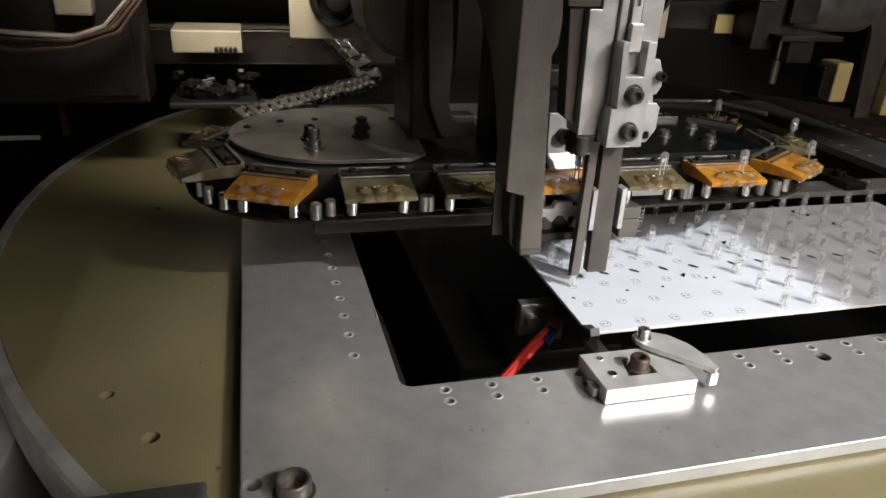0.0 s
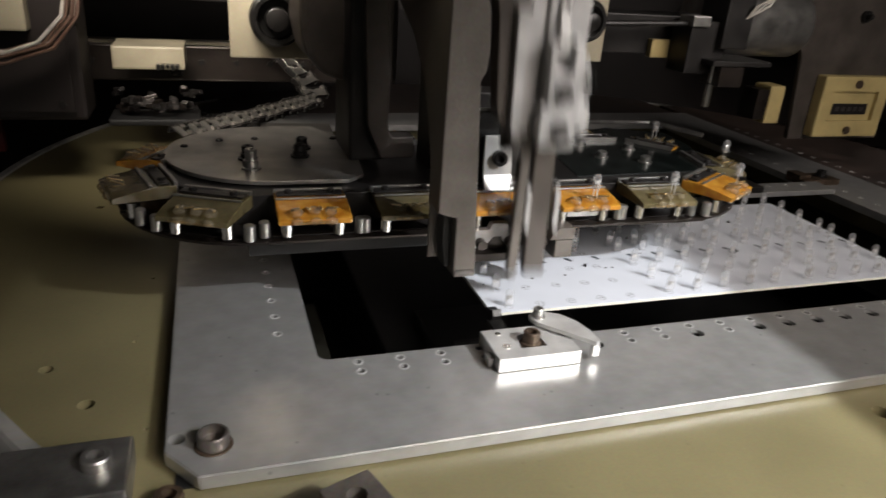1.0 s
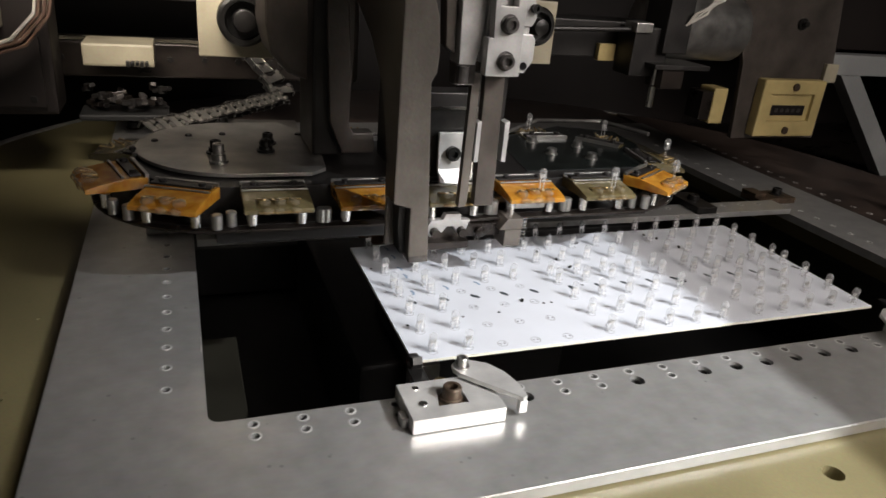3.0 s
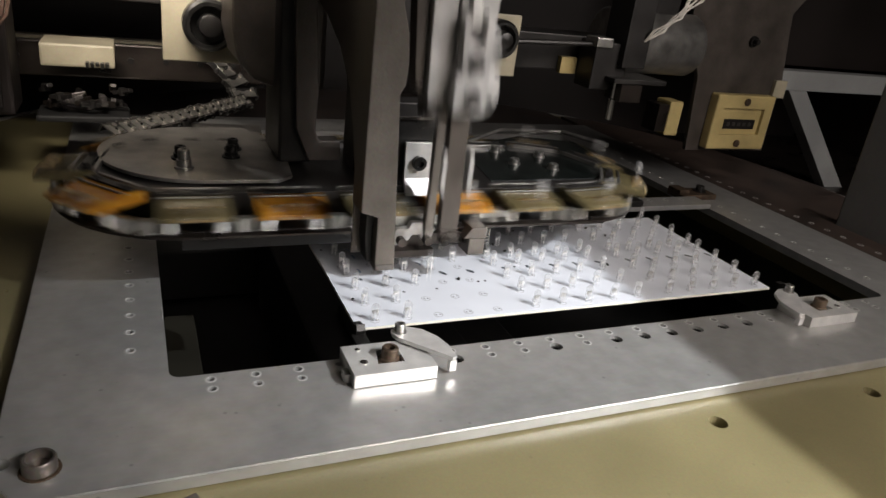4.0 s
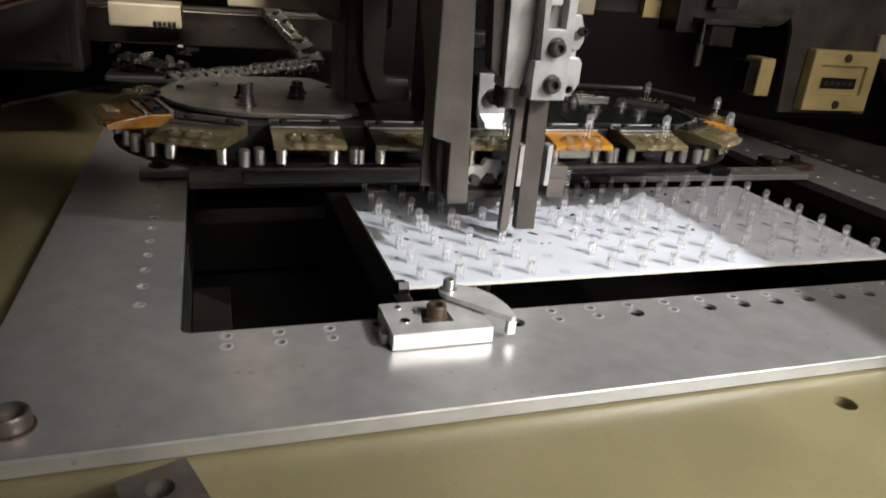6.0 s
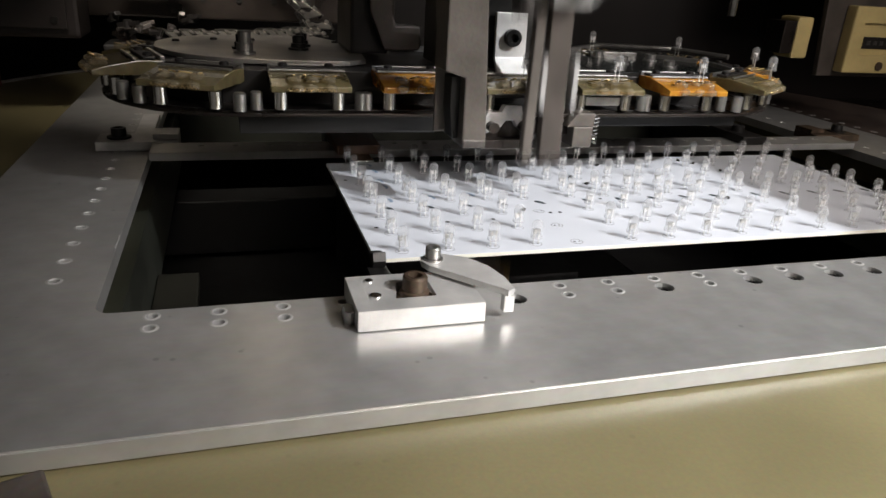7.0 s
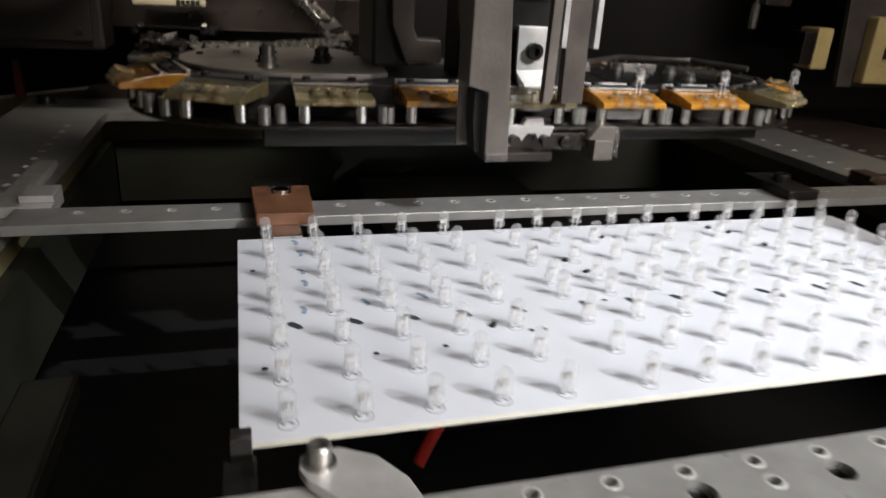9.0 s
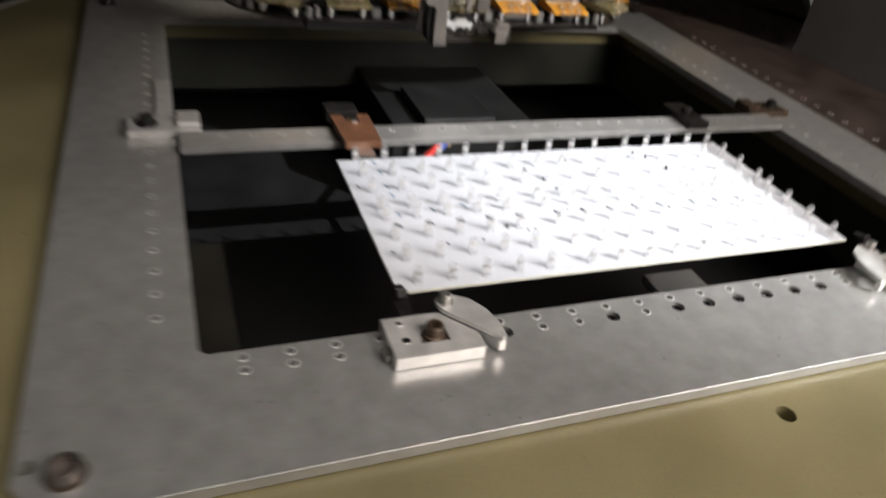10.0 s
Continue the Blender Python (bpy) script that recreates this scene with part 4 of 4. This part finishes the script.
def cutter_unit():
    cu = thing("jaw_unit", "small steel jaws and springs round the insertion point", "gripper", m=pose(0.007, 0.008, 0.002))
    b = bmesh.new()
    prism(b, [(0.150, 0.0420), (0.1530, 0.0475), (0.1610, 0.0475), (0.1630, 0.0515), (0.1730, 0.0515), (0.1735, 0.0470), (0.1800, 0.0470), (0.1775, 0.0405), (0.1710, 0.0390), (0.1690, 0.0430), (0.1640, 0.0430), (0.1610, 0.0390), (0.1530, 0.0360)][::-1], 0.004, 0.009, "y", 0.0004)
    part("upper_jaw", b, HEAD_GREY, cu, "bright shaped jaw plate")
    b = bmesh.new()
    box(b, 0.146, 0.176, 0.010, 0.024, 0.0300, 0.0425, 0.0006)
    box(b, 0.150, 0.180, 0.003, 0.011, 0.0275, 0.0325, 0.0005)
    for x in (0.1555, 0.1740):
        cyl(b, 0, 0, 0, 0.006, 0.0030, seg=14, m=pose(x, 0.0045, 0.0400, 90))
    part("jaw_body", b, OILY, cu)
    b = bmesh.new()
    box(b, 0.178, 0.206, 0.006, 0.026, 0.0345, 0.0430, 0.0008)
    lathe(b, [(0.0036, 0), (0.0036, 0.003), (0.002, 0.0036), (0, 0.0036)], 14, 0, pose(0.1880, 0.006, 0.038, 90))
    part("lever_body", b, OILY, cu)
    b = bmesh.new()
    box(b, 0.2030, 0.2150, -0.0020, 0.0140, 0.0290, 0.0405, 0.0006)
    prism(b, [(0.1990, 0.0405), (0.2160, 0.0405), (0.2160, 0.0480), (0.2050, 0.0480)], -0.001, 0.016, "y", 0.0005)
    part("block", b, CAST, cu, "grey square block")
    b = bmesh.new()
    tube(b, [(0.2185 + 0.0016 * math.cos(k * 0.9), 0.002 + 0.0016 * math.sin(k * 0.9), 0.0300 + 0.00032 * k) for k in range(56)], 0.0004, 5)
    part("spring", b, CHROME, cu, "small coil spring")
    b = bmesh.new()
    box(b, 0.150, 0.250, 0.0200, 0.0250, 0.0525, 0.0550, 0.0004)
    box(b, 0.215, 0.240, 0.012, 0.019, 0.0500, 0.0550, 0.0004)
    part("rail", b, STEEL, cu)
    b = bmesh.new()
    box(b, 0.155, 0.21, 0.020, 0.060, 0.0300, 0.0400, 0.001)
    box(b, 0.160, 0.20, 0.050, 0.070, 0.0300, 0.12, 0.001)
    part("carrier_arm", b, DARK, cu)
    return cu


def white_bracket():
    wb = thing("bright_bracket", "bright bent steel bracket with a black screw", "bracket")
    b = bmesh.new()
    prism(b, [(0.0405, 0.1000), (0.0375, 0.1000), (0.0360, 0.0760), (0.0290, 0.0660), (0.0310, 0.0655), (0.0385, 0.0750)], 0.1705, 0.1890, "x", 0.0003)
    part("plate", b, ALU_LIGHT, wb)
    b = bmesh.new()
    lathe(b, [(0.0048, 0), (0.0048, 0.004), (0.0042, 0.0046), (0.0026, 0.0046), (0.0024, 0.002), (0, 0.002)], 18, 0, pose(0.1800, 0.0370, 0.0868, 90))
    part("screw", b, BLACK, wb)
    b = bmesh.new()
    for x in (0.158, 0.196):
        box(b, x, x + 0.0012, 0.0405, 0.050, 0.066, 0.115)
    box(b, 0.158, 0.197, 0.0405, 0.042, 0.1145, 0.1165)
    part("wire_frame", b, CHROME, wb)
    b = bmesh.new()
    box(b, 0.1590, 0.1960, 0.0430, 0.0500, 0.060, 0.1145, 0.0005)
    part("backing", b, BLACK, wb)
    return wb


# ---------------------------------------------------------------- behind and beside the head
def roller_unit(name, label, x, y, z, plate, r):
    ro = thing(name, label, "roller")
    b = bmesh.new()
    box(b, *plate, 0.001)
    part("mounting_plate", b, CREAM, ro, "cream painted mounting plate")
    b = bmesh.new()
    lathe(b, [(r, 0), (r, 0.012), (r * 0.88, 0.014), (r * 0.74, 0.014), (r * 0.70, 0.008), (r * 0.45, 0.008), (r * 0.42, 0.016), (0.25 * r, 0.018), (0, 0.018)], 28, 0, pose(x, y, z, 90))
    part("ring", b, BLACK, ro, "black ring with a grey hub")
    b = bmesh.new()
    lathe(b, [(r * 0.4, 0), (r * 0.4, 0.002), (r * 0.2, 0.003), (0, 0.003)], 20, 0, pose(x, y - 0.017, z, 90))
    part("hub", b, DARK, ro)
    return ro


def sensor_rig():
    s = thing("sensor_rig", "dark bracket with a rod, a pin and loose wires", "sensor bracket")
    b = bmesh.new()
    cyl(b, 0, 0, 0, 0.085, 0.0022, seg=10, m=pose(0.288, 0.130, 0.1590, 0, 88, 0))
    part("rod", b, DARK, s)
    b = bmesh.new()
    box(b, 0.3660, 0.4000, 0.125, 0.150, 0.1250, 0.1640, 0.001)
    part("bracket", b, DARK, s)
    b = bmesh.new()
    box(b, 0.3640, 0.3800, 0.122, 0.140, 0.1600, 0.1680, 0.001)
    part("clamp", b, STEEL, s, "steel rod clamp")
    b = bmesh.new()
    box(b, 0.3900, 0.4140, 0.118, 0.150, 0.1450, 0.2500, 0.001)
    part("bracket", b, DARK, s)
    b = bmesh.new()
    box(b, 0.380, 0.435, 0.110, 0.150, 0.1330, 0.1370, 0.0006)
    part("post", b, DARK, s)
    b = bmesh.new()
    box(b, 0.3900, 0.4120, 0.112, 0.135, 0.1170, 0.1330, 0.0008)
    part("valve_block", b, OILY, s)
    b = bmesh.new()
    lathe(b, [(0.0020, 0), (0.0032, 0.0006), (0.0032, 0.018), (0.0020, 0.019), (0.002, 0.035)], 14, 0, Matrix.Translation((0.3882, 0.1200, 0.1000)))
    part("pin", b, CHROME, s, "bright steel pin")
    for k in range(7):
        a = k * 0.8
        b = bmesh.new()
        tube(b, [(0.408, 0.118, 0.168), (0.416 + 0.006 * math.cos(a), 0.112, 0.178), (0.428 + 0.004 * math.sin(a), 0.108 + 0.004 * math.cos(a), 0.190), (0.445 + 0.008 * math.cos(a), 0.11, 0.205), (0.47, 0.12, 0.222 + 0.004 * math.sin(a))], 0.0007, 5)
        part("wire", b, WIRE_W, s, "loose pale wire")
    b = bmesh.new()
    box(b, 0.350, 0.366, 0.150, 0.156, 0.133, 0.147, 0.0006)
    part("tag", b, YELLOW, s, "small yellowed tag")
    b = bmesh.new()
    box(b, 0.300, 0.420, 0.156, 0.20, 0.135, 0.165, 0.001)
    part("beam", b, DARK, s)
    return s


def motor_and_counter():
    mt = thing("motor", "dull silver cylindrical motor", "motor")
    b = bmesh.new()
    lathe(b, [(0.0, 0), (0.028, 0), (0.030, 0.002), (0.030, 0.100), (0.027, 0.104), (0, 0.104)], 36, 0, pose(0.425, 0.200, 0.160, 0, 90, 0))
    part("body", b, STEEL, mt)
    b = bmesh.new()
    box(b, 0.47, 0.50, 0.19, 0.235, 0.18, 0.40, 0.002)
    part("mount", b, DARK, mt)

    ct = thing("counter", "yellowed square counter on a dark bracket plate", "counter")
    b = bmesh.new()
    prism(b, [(0.5830, 0.0440), (0.7010, 0.0440), (0.7010, 0.130), (0.688, 0.200), (0.705, 0.222), (0.700, 0.40), (0.52, 0.40), (0.548, 0.19), (0.575, 0.125)][::-1], 0.2240, 0.2300, "y", 0.0008)
    part("bracket_plate", b, CAST_DARK, ct, "dark grey bracket plate")
    b = bmesh.new()
    box(b, 0.6000, 0.6860, 0.2110, 0.2240, 0.0490, 0.1110, 0.002)
    fr = part("frame", b, YELLOW, ct, "yellowed plastic frame")
    b = bmesh.new()
    box(b, 0.6130, 0.6730, 0.20, 0.2150, 0.0660, 0.0960)
    cut(fr, b)
    b = bmesh.new()
    box(b, 0.6135, 0.6725, 0.2152, 0.2165, 0.0662, 0.0958)
    part("display", b, SCREEN, ct, "grey display window")
    b = bmesh.new()
    box(b, 0.6200, 0.6660, 0.2140, 0.2151, 0.0720, 0.0830)
    part("digit_window", b, SHELL, ct)
    b = bmesh.new()
    for i in range(5):
        box(b, 0.624 + 0.008 * i, 0.6285 + 0.008 * i, 0.2136, 0.2139, 0.0755, 0.0795)
    part("digit_bar", b, DARK_STEEL, ct)
    for z in (0.0560, 0.1035):
        b = bmesh.new()
        lathe(b, [(0.0042, 0), (0.0042, 0.0016), (0, 0.002)], 14, 0, pose(0.643, 0.211, z, 90))
        part("screw", b, RUSTY, ct)
    b = bmesh.new()
    box(b, 0.6880, 0.7060, 0.2195, 0.2240, 0.1080, 0.1280, 0.0006)
    part("label_tag", b, CREAM, ct, "small cream label")
    b = bmesh.new()
    box(b, 0.548, 0.566, 0.225, 0.250, 0.060, 0.098, 0.002)
    part("switch", b, YELLOW, ct, "yellowed switch body")
    b = bmesh.new()
    box(b, 0.534, 0.548, 0.226, 0.250, 0.064, 0.094, 0.001)
    part("switch_base", b, OILY, ct)
    b = bmesh.new()
    lathe(b, [(0.006, 0), (0.006, 0.003), (0.003, 0.003), (0.003, 0.008), (0, 0.008)], 14, 0, pose(0.640, 0.224, 0.168, 90))
    part("bolt", b, BLACK, ct)


def frame_beams():
    be = thing("support_frame", "grey steel beams and strut at the machine's side", "frame")
    b = bmesh.new()
    box(b, 0.90, 1.44, 0.43, 0.46, 0.084, 0.114, 0.001)
    part("beam", b, LEDGE, be)
    b = bmesh.new()
    prism(b, [(0.96, 0.084), (1.00, 0.084), (1.20, -0.12), (1.155, -0.12)], 0.432, 0.455, "y", 0.001)
    part("strut", b, LEDGE, be)
    b = bmesh.new()
    box(b, 0.85, 1.44, 0.50, 0.53, 0.114, 0.60, 0.001)
    part("panel", b, SHELL, be)
    b = bmesh.new()
    box(b, 0.70, 1.44, 0.10, 0.80, -0.10, -0.08, 0.001)
    part("shelf", b, OILY, be)


def left_back():
    w = thing("wire_bundle", "bundle of brown and pale wires hanging in a curve", "wires")
    rnd = random.Random(3)
    for k in range(14):
        b = bmesh.new()
        dx, dz, dy = rnd.uniform(-0.006, 0.006), rnd.uniform(-0.008, 0.008), rnd.uniform(-0.006, 0.006)
        tube(b, [(-0.27, 0.25 + dy, 0.118 + dz), (-0.21, 0.25 + dy, 0.113 + dz * 0.7), (-0.165, 0.25 + dy, 0.107 + dz), (-0.127, 0.25 + dy, 0.107 + dz * 0.6), (-0.098 + dx, 0.25 + dy, 0.117 + dz * 0.3), (-0.080 + dx, 0.25 + dy, 0.138), (-0.073 + dx, 0.25, 0.175)], 0.0014, 6)
        part("wire", b, (WIRE, WIRE, WIRE_W, BLACK)[k % 4], w)
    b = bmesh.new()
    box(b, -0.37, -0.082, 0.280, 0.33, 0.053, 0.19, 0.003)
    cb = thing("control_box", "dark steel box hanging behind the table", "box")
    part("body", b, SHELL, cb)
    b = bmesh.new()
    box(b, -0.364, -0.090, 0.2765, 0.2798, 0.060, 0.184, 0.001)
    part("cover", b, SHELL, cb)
    for x in (-0.355, -0.099):
        for z in (0.067, 0.177):
            b = bmesh.new()
            lathe(b, [(0.0028, 0), (0.0028, 0.0015), (0, 0.002)], 12, 0, pose(x, 0.2765, z, 90))
            part("screw", b, BLACK, cb)
    tr = thing("parts_tray", "cream tray with small dark parts", "tray")
    b = bmesh.new()
    box(b, -0.066, -0.006, 0.33, 0.38, 0.086, 0.106, 0.002)
    part("tray", b, CREAM, tr)
    b = bmesh.new()
    box(b, -0.139, -0.113, 0.262, 0.278, 0.124, 0.150, 0.002)
    part("tray", b, CREAM, tr)
    b = bmesh.new()
    for k in range(5):
        box(b, -0.030 + 0.004 * k, -0.027 + 0.004 * k, 0.320, 0.329, 0.087 + 0.001 * (k % 3), 0.092, 0.0005)
    part("small_part", b, BLACK, tr)
    b = bmesh.new()
    box(b, -0.11, 0.20, 0.42, 0.46, 0.060, 0.095, 0.002)
    fr = thing("feed_rail", "dark brown feed rail behind the chain", "rail")
    part("body", b, OILY, fr)
    for k in range(9):
        b = bmesh.new()
        lathe(b, [(0.0030, 0), (0.0030, 0.0016), (0.0015, 0.0018), (0, 0.0012)], 12, 0, pose(-0.095 + 0.034 * k, 0.4198, 0.0790, 90))
        part("screw", b, BLACK, fr)
    b = bmesh.new()
    box(b, -0.11, 0.20, 0.424, 0.440, 0.0952, 0.0990, 0.0006)
    part("lip", b, CREAM, fr, "worn cream lip")
    lk = thing("linkage", "dark oily linkage behind the chain turn", "linkage")
    for k in range(16):
        b = bmesh.new()
        a = random.Random(k + 40)
        x, y, z = -0.064 + 0.0042 * k, 0.335 + a.uniform(-0.020, 0.020), 0.047 + a.uniform(0, 0.022)
        h = a.uniform(0.009, 0.017)
        box(b, -h, h, -0.0026, 0.0026, -0.0018, 0.0018, 0.0006, pose(x, y, z, a.uniform(-25, 25), a.uniform(-25, 25), a.uniform(0, 180)))
        lathe(b, [(0.0036, -0.0030), (0.0036, 0.0030), (0.0018, 0.0036), (0, 0.0036)], 10, 0, pose(x, y, z))
        part("link_piece", b, (DARK, OILY, DARK_STEEL)[k % 3], lk)
    b = bmesh.new()
    box(b, -0.072, 0.004, 0.312, 0.355, 0.040, 0.046, 0.002)
    part("base_bar", b, PITCH, lk)
    b = bmesh.new()
    cyl(b, 0, 0, -0.06, 0.032, 0.0022, seg=10, m=pose(-0.222, 0.35, 0.0066, 0, 90, 0))
    solid("guide_rod", b, WALLP, "pale round rod at the back of the table", "rod")
    b = bmesh.new()
    box(b, -0.184, -0.177, 0.40, 0.41, -0.006, 0.030, 0.001)
    solid("red_post", b, DARK_RED, "small red post at the back of the table", "post")
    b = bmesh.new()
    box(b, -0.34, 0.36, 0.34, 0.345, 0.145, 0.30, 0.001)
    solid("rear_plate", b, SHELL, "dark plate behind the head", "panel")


def clinch_unit():
    """Under the board, in the well."""
    cu = thing("lower_unit", "dark lower machine body under the board", "machine head")
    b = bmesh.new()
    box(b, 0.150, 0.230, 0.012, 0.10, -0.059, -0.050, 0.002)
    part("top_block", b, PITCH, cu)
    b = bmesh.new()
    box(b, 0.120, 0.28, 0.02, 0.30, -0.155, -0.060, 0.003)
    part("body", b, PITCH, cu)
    cu = thing("clincher", "small steel clinching jaw with red and blue hoses", "clinch head")
    b = bmesh.new()
    box(b, 0.150, 0.172, 0.002, 0.010, -0.030, -0.008, 0.001)
    lathe(b, [(0.004, 0), (0.004, 0.006), (0, 0.006)], 12, 0, pose(0.157, 0.002, -0.018, 90))
    part("jaw", b, STEEL, cu)
    b = bmesh.new()
    tube(b, [(0.162, -0.013, -0.019), (0.152, -0.020, -0.022), (0.128, -0.037, -0.031), (0.100, -0.055, -0.070)], 0.0034, 8)
    part("hose", b, RED, cu, "red air hose")
    b = bmesh.new()
    tube(b, [(0.168, -0.008, -0.018), (0.163, -0.014, -0.020), (0.157, -0.019, -0.023)], 0.0042, 8)
    part("hose", b, BLUE, cu, "blue air hose")
    b = bmesh.new()
    cyl(b, 0.168, -0.010, -0.024, -0.013, 0.0045, seg=12)
    part("fitting", b, BRASS, cu, "brass fitting")
    made = cu
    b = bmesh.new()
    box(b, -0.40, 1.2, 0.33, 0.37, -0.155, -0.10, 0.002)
    solid("slide_rail", b, PITCH, "slide rail under the table, shade in its black colour", "rail")
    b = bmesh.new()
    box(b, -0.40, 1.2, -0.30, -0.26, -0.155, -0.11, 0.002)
    solid("slide_rail", b, PITCH, "slide rail under the table, shade in its black colour", "rail")
    b = bmesh.new()
    box(b, 0.288, 0.340, -0.42, -0.210, -0.1095, -0.1005, 0.001)
    solid("slide_cover", b, LEDGE, "pale grey sheet over the slide rail", "cover")
    b = bmesh.new()
    prism(b, [(-0.377, -0.60), (-0.118, -0.60), (-0.118, 0.04), (-0.150, 0.10), (-0.377, 0.10)], -0.159, -0.034, "z", 0.002)
    solid("base_ledge", b, LEDGE, "grey machine ledge beside the round table", "ledge")
    return made


LED = led_mesh()
table = xy_table()
board = circuit_board(LED)
carrier_track()
link_chain()
guide_arm()
rear_arm()
head = insertion_head()
cutter_unit()
white_bracket()
roller_unit("feed_roller", "black guide roller on a cream plate", 0.0624, 0.196, 0.1475, (0.030, 0.092, 0.200, 0.206, 0.118, 0.22), 0.019)
roller_unit("drive_roller", "black drive roller on a cream plate", 0.262, 0.110, 0.1630, (0.258, 0.284, 0.112, 0.118, 0.134, 0.180), 0.014)
sensor_rig()
motor_and_counter()
frame_beams()
left_back()
clinch = clinch_unit()

SORTS = "occoccccocococooc"
protos = {"o": carrier(ORANGE, "orange plastic component carrier with clear jaws on the chain"),
          "c": carrier(SMOKE, "greyed clear component carrier with brass springs on the chain")}
carriers = []
for k in range(COUNT):
    s = SORTS[k]
    carriers.append(protos.pop(s) if s in protos else copy_thing(next(c for c, q in zip(carriers, SORTS) if q == s), Matrix()))

# lamps that are brought by the chain and set into the board one by one
fresh = []
for n in range(len(CELLS) + 4):
    fresh.append(tagged(new("led", LED), "clear lamp with two leads standing in a carrier or the board", "lamp", "lamps brought by the chain"))


# ---------------------------------------------------------------- what moves
LOAD = 8        # places before the head at which the chute loads a carrier


def motions():
    put = [(t, pose(x, y, 0)) for t, x, y in TABLE]
    walk(table, put)
    walk(board, put)

    # the head goes down once a beat
    rows = []
    up = pose(-0.006, 0, STROKE)
    down = pose(0, 0, 0)
    rows.append((0.0, down))
    for n in range(len(CELLS)):
        t = beat(n)
        if n:
            rows += [(t - 0.16, up), (t - 0.07, down)]
        rows += [(t + 0.06, down), (t + 0.15, up)]
    walk(head, rows + [(10.0, up)])

    # the clinching jaw rises under the board at each stroke
    low, high = pose(0, 0, -0.045), pose(0, 0, 0)
    rows = [(0.0, high)]
    for n in range(len(CELLS)):
        if n:
            rows += [(beat(n) - 0.14, low), (beat(n) - 0.05, high)]
        rows += [(beat(n) + 0.05, high), (beat(n) + 0.13, low)]
    walk(clinch, rows + [(10.0, low)])

    # the chain goes on by one carrier before each stroke
    last = len(CELLS) - 1
    for k, c in enumerate(carriers):
        rows = [(0.0, loop_pose(STATION + k * STEP))]
        for n in range(1, last + 1):
            a, b = STATION + (k + n - 1) * STEP, STATION + (k + n) * STEP
            rows += [(beat(n) - 0.21, loop_pose(a)), (beat(n) - 0.14, loop_pose((a + b) / 2)), (beat(n) - 0.07, loop_pose(b))]
        walk(c, rows + [(10.0, rows[-1][1])])

    # a lamp stands on its carrier, is taken at the head and then stays in the board
    on = pose(0.004, -0.0150, 0.0730)
    for n, ob in enumerate(fresh):
        back = n - 1           # beats that it still has to travel at the start
        wait = max(0, back - LOAD)
        rows = [(0.0, loop_pose(STATION - max(back, 0) * STEP) @ on)]
        if wait:
            rows = [(0.0, pose(0.197, 0.1745, 0.082 + 0.0095 * wait)), (beat(wait) - 0.05, pose(0.197, 0.1745, 0.082 + 0.0095 * wait))]
            rows.append((beat(wait) + 0.1, loop_pose(STATION - LOAD * STEP) @ on))
        for j in range(1 + wait, min(n, last + 1)):
            a, b = STATION - (back - j + 1) * STEP, STATION - (back - j) * STEP
            rows += [(beat(j) - 0.21, loop_pose(a) @ on), (beat(j) - 0.14, loop_pose((a + b) / 2) @ on), (beat(j) - 0.07, loop_pose(b) @ on)]
        if n < len(CELLS):
            t, (c, r) = beat(n), CELLS[n]
            seat = pose(INSERT.x, INSERT.y, 0.0046 + STAND)
            if n == 0:
                rows = [(0.0, seat)]
            else:
                rows += [(t - 0.21, rows[-1][1]), (t - 0.16, pose(INSERT.x, INSERT.y, 0.052)), (t - 0.07, seat)]
            x, y = COLS[c], ROWS[r]
            rows += [(u, pose(x + px, y + py, 0.0046 + STAND)) for u, px, py in TABLE if u > t]
        else:
            rows.append((10.0, rows[-1][1]))
        walk(ob, rows)


motions()
